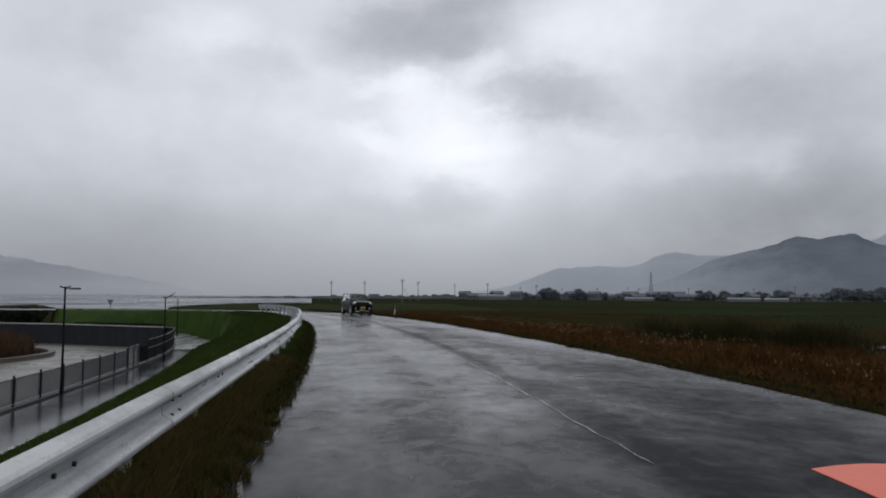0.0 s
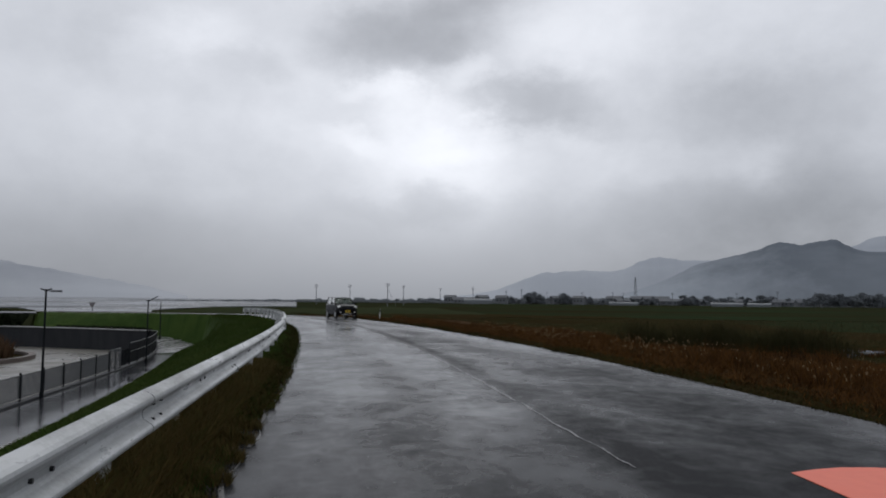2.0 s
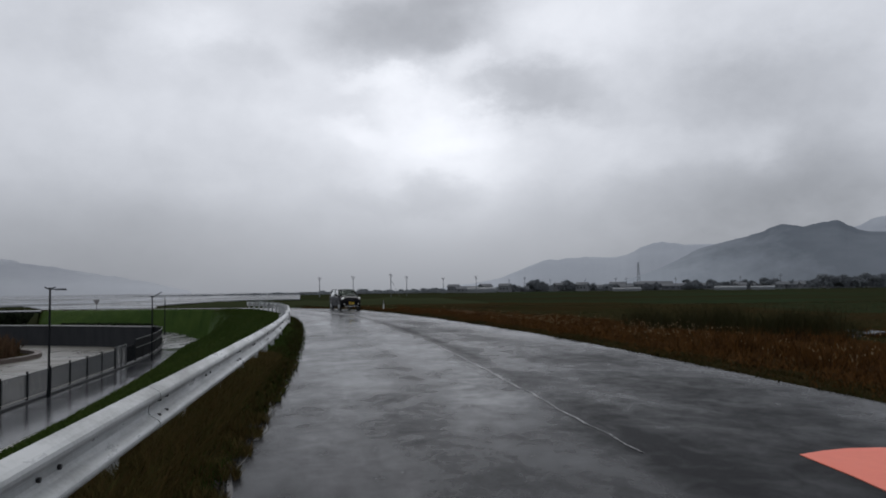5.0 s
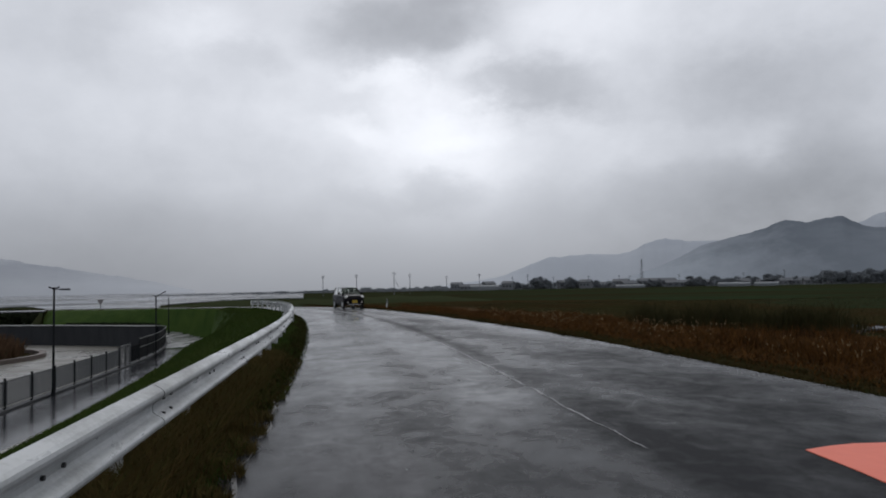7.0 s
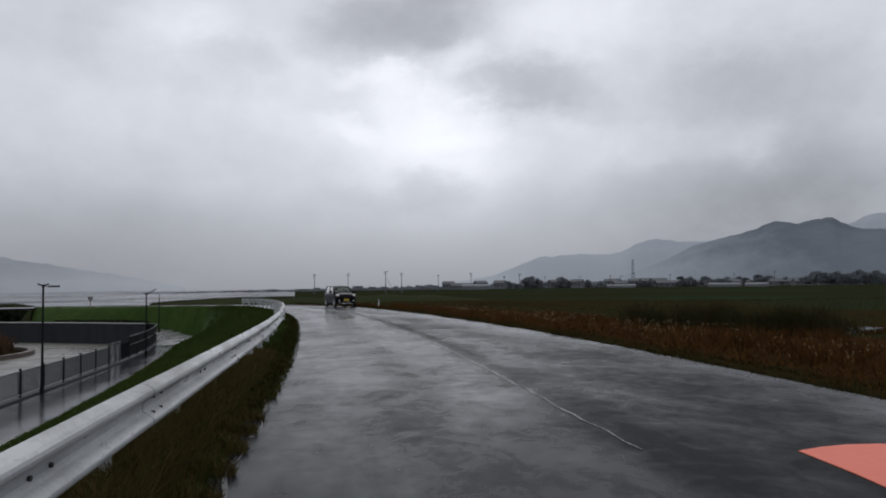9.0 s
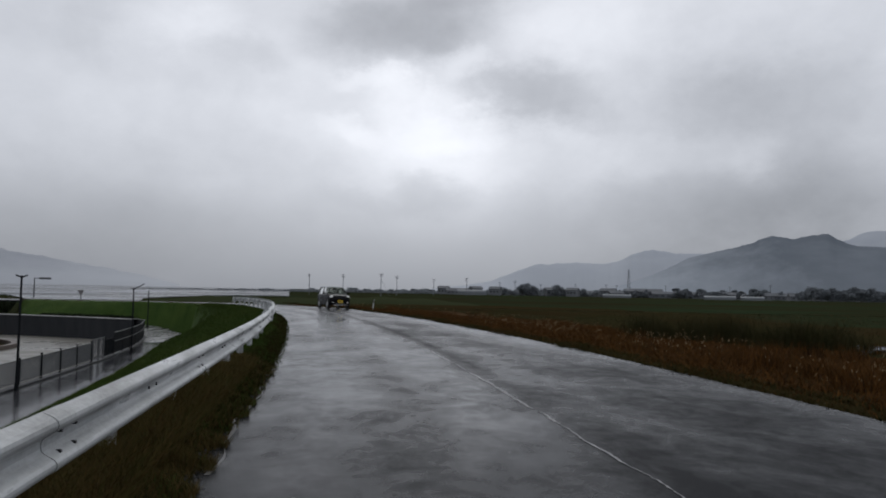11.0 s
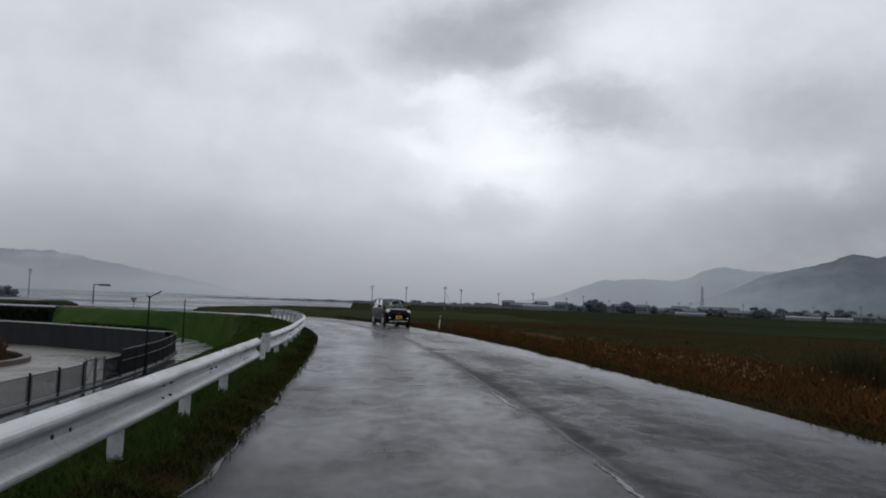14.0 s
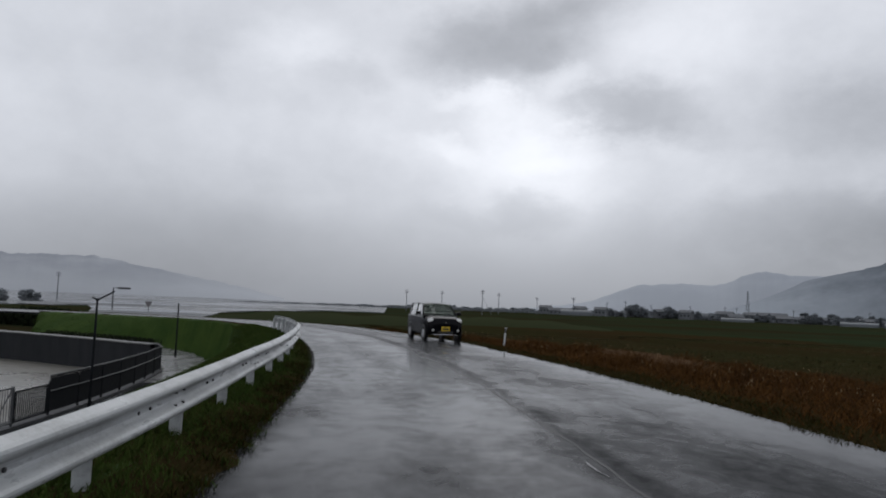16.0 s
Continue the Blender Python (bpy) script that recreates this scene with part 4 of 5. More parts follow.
def build_grass():
    g = np.random.default_rng(5)
    # left verge: short wet grass, brown near the start and greener further on
    p = scatter(150000, 1.0, 21, -1.5, -0.02, 11, 1.4)
    p = rooted(p[g.uniform(0, 1, len(p)) < np.interp(p[:, 1] + 2.5 * lumps(p, 1.1), [8, 15], [1, 0])])
    o = road_offset(p[:, :2])
    p = p[o < left_edge(p[:, 1]) - 0.10 + 0.06 * lumps(p[:, :2], 5.0) + 0.07 * lumps(p[:, :2], 1.7)]
    o = road_offset(p[:, :2])
    h = g.uniform(0.03, 0.12, len(p)) * np.interp(o, [-0.5, -0.08], [1.2, 0.5])
    blades("verge_grass", p, h, np.full(len(p), 0.005), 0.7, "verge_blades", "short wet brown-green grass under the guardrail", "grass", 1)
    p = rooted(scatter(130000, 9, 64, -1.7, -0.02, 12, 1.5))
    o = road_offset(p[:, :2])
    thin = np.interp(o - left_edge(p[:, 1]) + 0.12 * lumps(p[:, :2], 1.3), [-0.50, -0.16], [1.0, 0.30])
    p = p[np.random.default_rng(92).uniform(0, 1, len(p)) < thin]
    o = road_offset(p[:, :2])
    p = p[o < left_edge(p[:, 1]) - 0.10 + 0.06 * lumps(p[:, :2], 5.0) + 0.07 * lumps(p[:, :2], 1.7)]
    blades("verge_grass", p, g.uniform(0.03, 0.09, len(p)), np.full(len(p), 0.007), 0.9, "green_blades", "short wet green grass under the guardrail", "grass", 2)
    p = rooted(clumpy(scatter(26000, 2, 24, -1.5, -0.12, 13, 1.3), 2.0, 33, 0.4))
    blades("verge_grass", p, g.uniform(0.04, 0.12, len(p)), np.full(len(p), 0.006), 0.8, "green_blades", "short wet green grass under the guardrail", "grass", 3)
    # bare wet soil and brown tufts where the grass thins out towards the asphalt
    p = scatter(34000, 8, 46, -0.62, -0.10, 91, 1.2)
    o = road_offset(p) - left_edge(p[:, 1])
    p = rooted(p[(o < -0.06 + 0.05 * lumps(p, 4.0)) & (o > -0.42 + 0.16 * lumps(p, 1.3))])
    blades("verge_grass", p, g.uniform(0.03, 0.11, len(p)), np.full(len(p), 0.007), 1.1, "edge_blades", "brown tufts and wet soil along the asphalt", "grass", 21)
    # the same verges and weeds go on behind the start
    p = rooted(scatter(22000, -14, 1.2, -1.5, -0.10, 71))
    blades("verge_grass", p, g.uniform(0.04, 0.13, len(p)), np.full(len(p), 0.008), 0.8, "verge_blades", "short wet brown-green grass under the guardrail", "grass", 17)
    p = scatter(26000, -14, 4.2, -9.2, -1.5, 72)
    p = rooted(p[rim_offset(p) > path_width(p) + 0.15])
    blades("bank_grass", p, g.uniform(0.05, 0.15, len(p)), np.full(len(p), 0.014), 0.9, "green_blades", "green grass on the bank below the road", "grass", 18)
    p = rooted(clumpy(scatter(40000, -14, 2.2, WIDE + 0.12, WIDE + 13.0, 73), 0.9, 18, 0.62))
    blades("weeds", p, g.uniform(0.08, 0.36, len(p)), np.full(len(p), 0.010), 1.2, "brown_weeds", "tall rust-brown withered weeds beside the road", "weeds", 19)
    # longer dark grass before the posts' feet
    p = rooted(scatter(40000, 1.0, 14.5, -0.95, -0.36, 14, 1.2))
    h = g.uniform(0.08, 0.27, len(p)) * np.interp(p[:, 1], [10, 14.5], [1.0, 0.5])
    blades("tall_grass", p, h, np.full(len(p), 0.006), 0.8, "verge_blades", "longer dark grass before the guardrail posts", "grass", 4)
    # bank down to the path
    p = scatter(110000, 4, 60, -9.2, -1.5, 15, 1.2)
    p = rooted(p[rim_offset(p) > path_width(p) + 0.15])
    blades("bank_grass", p, g.uniform(0.05, 0.15, len(p)), np.full(len(p), 0.014), 0.9, "green_blades", "green grass on the bank below the road", "grass", 5)
    # right verge: green fringe, then tall brown weeds with pale seed heads
    p = rooted(scatter(60000, 3, 68, WIDE - 0.34, WIDE + 0.75, 16, 1.4))
    o = road_offset(p[:, :2]) - WIDE
    p = p[o > 0.05 + 0.10 * lumps(p[:, :2], 4.0) - 0.34 * np.clip(lumps(p[:, :2], 1.15) - 0.15, 0, 1)]
    p[:, 2] = np.maximum(p[:, 2], -0.02)
    blades("verge_grass", p, g.uniform(0.02, 0.09, len(p)) * (0.7 + 0.7 * np.clip(lumps(p[:, :2], 0.9), 0, 1)), np.full(len(p), 0.007), 1.5, "edge_blades", "dark ragged grass along the road's edge", "grass", 6)
    p = scatter(220000, 2, 68, WIDE + 0.12, WIDE + 13.0, 17, 1.35)
    p = rooted(clumpy(p, 0.9, 18, 0.62))
    o = road_offset(p[:, :2]) - WIDE
    h = g.uniform(0.14, 0.44, len(p)) * np.interp(o, [0.1, 0.6, 1.6, 3.5, 6, 9, 13], [0.15, 0.36, 0.62, 0.9, 0.9, 0.7, 0.4]) * (0.75 + 0.5 * np.clip(lumps(p[:, :2], 0.8), 0, 1))
    blades("weeds", p, h, np.full(len(p), 0.009), 1.3, "brown_weeds", "tall rust-brown withered weeds beside the road", "weeds", 7)
    # taller clumps that break the weeds' outline
    c = np.repeat(scatter(110, 3, 55, WIDE + 2.4, WIDE + 11.0, 81, 1.3), 130, 0)
    spread = np.random.default_rng(82)
    p = rooted(c + spread.normal(0, 0.22, c.shape) * np.repeat(spread.uniform(0.6, 1.8, 110), 130)[:, None])
    h = np.repeat(spread.uniform(0.28, 0.62, 110), 130) * spread.uniform(0.5, 1.05, len(p))
    blades("weed_clumps", p, h, np.full(len(p), 0.010), 0.7, "brown_weeds", "taller rust-brown clumps of withered weeds", "weeds", 20)
    p = np.concatenate([clumpy(scatter(3000, 3, 60, WIDE + 1.4, WIDE + 8.5, 19, 1.2), 0.5, 20, 0.2), clumpy(scatter(1500, 11, 34, WIDE + 2.2, WIDE + 5.0, 83, 1.0), 0.6, 84, 0.16)])
    p = rooted(p)
    o = road_offset(p[:, :2]) - WIDE
    h = (0.16 + 0.42 * g.uniform(0, 1, len(p)) ** 1.3) * np.interp(o, [0.8, 2.5, 6], [0.6, 0.95, 1.1])
    blades("weed_stems", p, h, np.full(len(p), 0.005), 0.4, "brown_weeds", "thin upright withered weed stems", "weeds", 8)
    top = p.copy()
    top[:, 2] += h * 0.93
    q = np.repeat(top, 2, 0) + np.random.default_rng(3).normal(0, 0.028, (len(top) * 2, 3))
    blades("seed_heads", q, g.uniform(0.025, 0.06, len(q)), np.full(len(q), 0.010), 0.6, "seed_heads", "pale fluffy seed heads on the withered weeds", "weeds", 9, tip=0.6)
    # rough field behind, then the open fields
    p = rooted(clumpy(spread_out(170000), 0.25, 22, 0.75))
    w = np.random.default_rng(44)
    a, d = w.uniform(0, 2 * np.pi, 2600), w.uniform(0.35, 2.3, 2600)
    edge = rooted(np.stack([21.6 + d * np.cos(a), 27.8 + d * np.sin(a)], 1))
    edge = edge[lumps(edge[:, :2], 2.6) > np.interp(np.hypot(edge[:, 0] - 21.6, edge[:, 1] - 27.8), [0.4, 2.0], [0.55, -0.6])]
    blades("pool_weeds", edge, w.uniform(0.10, 0.34, len(edge)), np.full(len(edge), 0.012), 0.9, "brown_weeds", "withered weeds standing in the shallow pool", "weeds", 22)
    blades("field_weeds", p, g.uniform(0.04, 0.13, len(p)), np.full(len(p), 0.024), 2.4, "field_weeds", "dark wet field weeds, green and brown", "weeds", 10)
    # a stand of tall dark reeds at the field's edge
    w = np.random.default_rng(57)
    f = w.uniform(0, 1, 46)
    c = np.stack([13.6 + 6.6 * f, 31.6 - 5.0 * f], 1) + w.normal(0, 1.0, (46, 2))
    tall = w.uniform(0.55, 1.35, 46)
    p = np.repeat(c, 190, 0) + w.normal(0, 0.34, (46 * 190, 2))
    h = np.repeat(tall, 190) * w.uniform(0.35, 1.0, 46 * 190) ** 0.8
    blades("reeds", rooted(p), h, np.full(len(h), 0.013), 0.45, "reed_blades", "stand of tall dark olive reeds in the wet field", "reeds", 23)
    # flattened straw beside the road
    r = np.random.default_rng(61)
    p = rooted(np.stack([8.3 + r.normal(0, 0.6, 5000), 50 + r.normal(0, 1.9, 5000)], 1), 0.0)
    p[:, 2] += r.uniform(0.06, 0.28, 5000)
    blades("straw", p, r.uniform(0.05, 0.14, 5000), np.full(5000, 0.012), 2.6, "straw", "pale flattened straw beside the road", "straw", 14)
    # crumbled grit along the road's left edge
    p = scatter(7000, 1.5, 60, -0.08, 0.05, 62, 1.2)
    p[:, 0] += left_edge(p[:, 1])
    z = road_z(0.0) + np.zeros(len(p)) + 0.004
    blades("edge_grit", np.column_stack([p, z - 0.01]), r.uniform(0.010, 0.026, len(p)), r.uniform(0.005, 0.014, len(p)), 0.6, "grit", "pale crumbled grit along the asphalt's edge", "grit", 15, tip=0.6)
    # lawn inside the bend
    r = np.random.default_rng(23)
    p = np.stack([r.uniform(-34, 2, 90000), r.uniform(40, 92, 90000)], 1)
    o, q = road_offset(p), rim_offset(p)
    p = rooted(p[(o < -1.4) & (q > path_width(p) + 0.15)])
    blades("lawn_grass", p, g.uniform(0.05, 0.13, len(p)), np.full(len(p), 0.022), 0.9, "green_blades", "bright green grass inside the bend", "grass", 11)
    # a long dark hedge on the low ground beyond the basin
    n = 26000
    x = r.uniform(-125, -48.2, n)
    crown = -1.75 + 0.25 * np.sin(x * 0.21) + 0.15 * np.sin(x * 0.67) - 1.0 * np.clip((x + 50.5) / 2.3, 0, 1) ** 2
    p = np.stack([x, 125 + r.uniform(-3.0, 3.0, n), -5.0 + (crown + 5.0) * r.uniform(0, 1, n) ** 0.6], 1)
    blades("far_hedge", p, r.uniform(0.3, 0.7, n), np.full(n, 0.28), 0.7, "hedge_leaf", "long dark hedge on the low ground", "hedge", 16, tip=0.5)
    # shrubs on the basin's mound
    a, d = r.uniform(0, 2 * np.pi, 14000), np.sqrt(r.uniform(0, 1, 14000)) * 0.97
    p = np.stack([-34.0 + 10.6 * d * np.cos(a), 56.5 + 10.6 * d * np.sin(a), FLOOR + 1.1 * np.sqrt(1 - d) - 0.1], 1)
    blades("mound_shrubs", p, r.uniform(0.7, 2.9, len(p)) * (1.05 - d * 0.6), np.full(len(p), 0.05), 0.5, "shrub_brown", "low brown shrubs on the planted mound", "shrubs", 12)


build_grass()


# ---------------------------------------------------------------- trees
def tree_parts(height, spread, seed, leaves=900, leaf=0.35, dense=1.0):
    g = np.random.default_rng(seed)
    wood = bmesh.new()
    trunk_h = height * 0.34
    add_rod(wood, (0, 0, -0.3), (0, 0, trunk_h), height * 0.030, height * 0.018, 7)
    centres = []
    for j in range(9):
        a = j * 2.4 + g.uniform(-0.3, 0.3)
        r = spread * g.uniform(0.25, 0.85)
        z = height * g.uniform(0.24, 0.88)
        tip = Vector((math.cos(a) * r, math.sin(a) * r, z))
        add_rod(wood, (0, 0, trunk_h * g.uniform(0.55, 1.0)), tip, height * 0.010, height * 0.003, 5)
        centres.append((tip, spread * g.uniform(0.36, 0.6)))
    centres.append((Vector((0, 0, height * 0.88)), spread * 0.45))
    verts, faces = [], []
    for _ in range(leaves):
        c, r = centres[g.integers(len(centres))]
        d = g.normal(0, 1, 3)
        d /= np.linalg.norm(d)
        p = np.array(c) + d * r * g.uniform(0.45, 1.05) * np.array([1, 1, 0.75])
        u = g.normal(0, 1, 3)
        u /= np.linalg.norm(u)
        w = np.cross(u, d)
        w /= max(1e-6, np.linalg.norm(w))
        k = leaf * g.uniform(0.5, 1.2)
        b = len(verts)
        verts += [p - u * k, p + w * k * 0.5, p + u * k, p - w * k * 0.5]
        faces.append((b, b + 1, b + 2, b + 3))
    return wood, verts, faces


def tree(name, height, spread, seed, label, leaves=900, leaf=0.35):
    t = empty(name, label=label, category="tree", group="trees on the plain")
    wood, v, f = tree_parts(height, spread, seed, leaves, leaf)
    part("trunk", wood, "bark", t)
    mesh_object("crown", v, f, "leaf_hazed", t)
    return t


def at_bearing(az, dist, z=None):
    """A place by its bearing to the right of +y, in degrees, and its distance."""
    p = Vector((math.sin(radians(az)) * dist, math.cos(radians(az)) * dist, 0))
    p.z = float(ground_height(np.array([[p.x, p.y]]))[0]) if z is None else z
    return p


def build_trees():
    kinds = [tree("tree", 9.0, 5.2, 31, "dark broad-crowned tree on the hazy plain", 1500, 0.75), tree("tree", 7.0, 4.2, 32, "dark round tree on the hazy plain", 1300, 0.65),
             tree("tree", 10.5, 4.0, 33, "tall dark tree on the hazy plain", 1400, 0.7), tree("tree", 5.0, 3.8, 34, "low dark garden tree on the plain", 1000, 0.6)]
    g = random.Random(4)
    # the two clumps that stand out, then groves and gardens: bearing, distance, kind, scale
    spots = [(15.2, 600, 0, 1.0), (16.0, 604, 1, 1.15), (15.6, 612, 2, 1.0), (17.9, 600, 1, 1.25), (18.2, 606, 0, 0.75)]
    for j in range(26):
        spots.append((26.6 + j * 0.24 + g.uniform(-0.1, 0.1), 600 + g.uniform(0, 60), g.randrange(4), g.uniform(0.55, 0.85)))
    for j in range(16):
        spots.append((35.2 + j * 0.33 + g.uniform(-0.1, 0.1), 520 + g.uniform(0, 50), g.choice((0, 2, 0)), g.uniform(0.7, 1.05)))
    for j in range(60):
        spots.append((13.5 + j * 0.56 + g.uniform(-0.3, 0.3), 620 + g.uniform(-20, 90), g.choice((3, 3, 1)), g.uniform(0.7, 1.1)))
    for j in range(24):
        spots.append((-1.0 + j * 0.62 + g.uniform(-0.3, 0.3), 720 + g.uniform(-20, 90), 3, g.uniform(0.6, 0.9)))
    for j in range(7):
        spots.append((-34.5 + j * 1.5 + g.uniform(-0.4, 0.4), 190 + g.uniform(0, 50), g.choice((3, 1)), g.uniform(0.38, 0.55)))
    used = [False] * 4
    for az, dist, kind, size in spots:
        m = Matrix.Translation(at_bearing(az, dist, -2.3 if az < -20 else None)) @ Matrix.Rotation(g.uniform(0, 6.28), 4, "Z")
        src = kinds[kind]
        if not used[kind]:
            src.matrix_basis = m
            src.scale = (size, size, size)
            used[kind] = True
        else:
            c = copy_thing(src, m)
            c.scale = (size, size, size)


build_trees()


def far_woods():
    """The low dark line of hedges and roofs at the plain's far edge."""
    g = np.random.default_rng(77)
    n = 44000
    az = np.radians(g.uniform(-15, 62, n))
    d = g.uniform(640, 780, n)
    x, y = np.sin(az) * d, np.cos(az) * d
    hump = 2.3 + 1.2 * np.sin(az * 90) * np.sin(az * 37 + 1) + 1.0 * np.sin(az * 211)
    hump *= np.interp(np.degrees(az), [-15, -8, 8, 16, 62], [0.05, 0.3, 0.7, 1.1, 1.5])
    z = -1.9 + np.clip(hump, 0.1, 5) * g.uniform(0, 1, n) ** 0.7
    p = np.column_stack([x, y, z])
    blades("far_woods", p, g.uniform(0.8, 1.8, n) * np.interp(np.degrees(az), [-15, -6, 2], [0.4, 0.6, 1.0]), np.full(n, 0.9), 0.4, "leaf_hazed", "low dark hedges and shrubs across the plain", "hedges", 13, tip=0.6)


far_woods()


# ---------------------------------------------------------------- houses of the far village
def house(w, d, h, roof_h, pale):
    t = empty("house", label="pale low house with a dark pitched roof" if pale else "grey low house with a dark pitched roof", category="house", group="village houses")
    part("wall", box((w, d, h), (0, 0, h / 2)), "house_pale" if pale else "house_wall", t)
    bm = loft([[(x, -d / 2 - 0.5, h), (x, 0, h + roof_h), (x, d / 2 + 0.5, h), (x, d / 2 + 0.5, h - 0.2), (x, -d / 2 - 0.5, h - 0.2)] for x in (-w / 2 - 0.6, w / 2 + 0.6)], close=True)
    part("roof", bm, "house_roof", t)
    for j in range(3):
        part("window", box((w * 0.16, 0.1, h * 0.3), (-w * 0.3 + j * w * 0.3, -d / 2 - 0.05, h * 0.55)), "house_window", t)
    return t


def build_village():
    g = random.Random(9)
    kinds = [house(11, 8, 3.2, 2.2, True), house(13, 8, 5.4, 2.2, False), house(16, 9, 3.4, 2.0, False), house(9, 8, 5.2, 2.0, True)]
    used = [False] * 4
    az = 9.0
    while az < 48:
        k = g.randrange(4)
        dist = 610 + g.uniform(-20, 50)
        m = Matrix.Translation(at_bearing(az, dist)) @ Matrix.Rotation(-radians(az) + g.uniform(-0.5, 0.5), 4, "Z")
        if used[k]:
            copy_thing(kinds[k], m)
        else:
            kinds[k].matrix_basis, used[k] = m, True
        az += g.uniform(0.55, 1.6)


build_village()


def greenhouse(az, dist, length, depth, h, turn):
    t = empty("greenhouse", Matrix.Translation(at_bearing(az, dist)) @ Matrix.Rotation(radians(turn), 4, "Z"), label="long low pale film greenhouse on the plain", category="greenhouse", group="greenhouses")
    arch = [(-depth / 2, 0)] + [(-depth / 2 * math.cos(a), h * 0.55 + h * 0.45 * math.sin(a)) for a in np.linspace(0, math.pi, 9)] + [(depth / 2, 0)]
    part("cover", loft([[(x, y, z) for y, z in arch] for x in (-length / 2, length / 2)], close=True), "film_white", t)
    for j in range(9):
        x = -length / 2 + length * j / 8
        part("hoop", loft([[(x - 0.06, y * 1.01, z * 1.01) for y, z in arch], [(x + 0.06, y * 1.01, z * 1.01) for y, z in arch]]), "pole_grey", t)


for spec in ((29.8, 520, 20, 7, 2.6, -28), (32.0, 505, 14, 7, 2.4, -32), (11.2, 560, 22, 8, 4.0, -10), (22.4, 540, 20, 6, 2.4, -22)):
    greenhouse(*spec)

# a low levee beyond the bend
rows = []
for j in range(60):
    x = -34 + j * 1.1
    y = 116 + 0.0012 * (x - 10) ** 2 + 1.2 * math.sin(x * 0.13)
    top = -0.05 - 2.2 * max(0.0, (j - 46) / 13) ** 1.6 - 2.0 * max(0.0, (-16 - x) / 18) ** 1.3 + 0.16 * math.sin(x * 0.21) + 0.1 * math.sin(x * 0.9)
    rows.append([(x, y - 7, -2.4), (x, y - 5.0, top - 0.9), (x, y - 2.5, top), (x, y + 2.0, top), (x, y + 8, -2.6)])
tagged(part("levee", loft(rows), "levee", None, smooth=True), "low dark grass levee beyond the bend", "levee", kind="structure")


# ---------------------------------------------------------------- poles, lamps, signs
def utility_pole(height, arms, stay=False):
    t = empty("utility_pole", label="slim concrete utility pole with crossarms" if not stay else "concrete utility pole with a slanting stay", category="utility pole", group="utility poles")
    part("pole", rod((0, 0, -0.5), (0, 0, height), 0.19, 0.12, 10), "pole_grey", t)
    for j in range(arms):
        z = height - 0.5 - j * 0.8
        part("crossarm", box((1.9 - 0.3 * j, 0.10, 0.12), (0, 0.12, z)), "pole_grey", t)
        for x in (-0.8, -0.4, 0.4, 0.8):
            part("insulator", rod((x * (1 - 0.15 * j), 0.12, z + 0.06), (x * (1 - 0.15 * j), 0.12, z + 0.3), 0.06, 0.04, 6), "house_pale", t)
    if stay:
        part("stay", rod((0, 0, height * 0.75), (3.6, 0.3, 0), 0.06, sides=5), "pole_grey", t)
    return t


def build_poles():
    plain_pole, stayed = utility_pole(9.5, 2), utility_pole(9.5, 2, True)
    spots = [(-1.5, 345), (1.1, 335), (5.3, 350), (10.8, 380), (13.4, 520), (14.6, 430), (16.6, 560), (21.6, 540), (22.4, 560), (26.0, 560), (30.5, 560), (35.6, 500), (36.1, 520), (33.2, 470), (-24.8, 300), (8.2, 420), (19.3, 560)]
    for j, (az, d) in enumerate(spots):
        m = Matrix.Translation(at_bearing(az, d)) @ Matrix.Rotation(-radians(az) + 0.4, 4, "Z")
        if j:
            copy_thing(plain_pole, m)
        else:
            plain_pole.matrix_basis = m
    stayed.matrix_basis = Matrix.Translation(at_bearing(4.05, 300)) @ Matrix.Rotation(-radians(4.0), 4, "Z")
    # a lattice mast by the village
    mast = empty("lattice_mast", Matrix.Translation(at_bearing(23.3, 700)), label="tall grey lattice mast on the plain", category="mast")
    for x, y in ((-1, -1), (1, -1), (1, 1), (-1, 1)):
        part("leg", rod((x * 1.6, y * 1.6, 0), (x * 0.25, y * 0.25, 26), 0.16, 0.10, 5), "pole_grey", mast)
    for j in range(9):
        z = j * 2.8
        w, w2 = 1.6 - 1.35 * z / 26, 1.6 - 1.35 * (z + 2.8) / 26
        for a, b in (((-w, -w, z), (w2, -w2, z + 2.8)), ((w, w, z), (-w2, w2, z + 2.8)), ((-w, w, z), (-w2, -w2, z + 2.8)), ((w, -w, z), (w2, w2, z + 2.8))):
            part("brace", rod(a, b, 0.07, sides=4), "pole_grey", mast)


build_poles()


def park_lamp(place, height, label, arms):
    t = empty("park_lamp", Matrix.Translation(place), label=label, category="lamp post", group="park lamps")
    part("pole", rod((0, 0, -0.1), (0, 0, height), 0.055, 0.038, 10), "black_metal", t)
    part("base", rod((0, 0, 0), (0, 0, 0.30), 0.085, 0.075, 10), "black_metal", t)
    for dx, dz, head in arms:
        part("arm", rod((0, 0, height - 0.08), (dx, 0, height + dz), 0.03, sides=6), "black_metal", t)
        if head:
            part("lamp_head", box((0.55, 0.22, 0.10), (dx + 0.15 * (1 if dx > 0 else -1), 0, height + dz), 0.02), "lamp_grey", t)
    return t


park_lamp((-12.2, 33.0, PARK + 0.05), 4.62, "slim black lamp post with a short crossbar beside the fence", [(-0.22, 0.02, False), (0.22, 0.02, False)])
park_lamp((-12.25, 50.3, PARK + 0.05), 4.12, "slim black lamp post with a slanting arm", [(0.62, 0.28, False), (-0.18, 0.03, False)])
park_lamp((-16.0, 70.3, PARK + 0.5), 3.4, "thin dark pole by the path's bend", [])

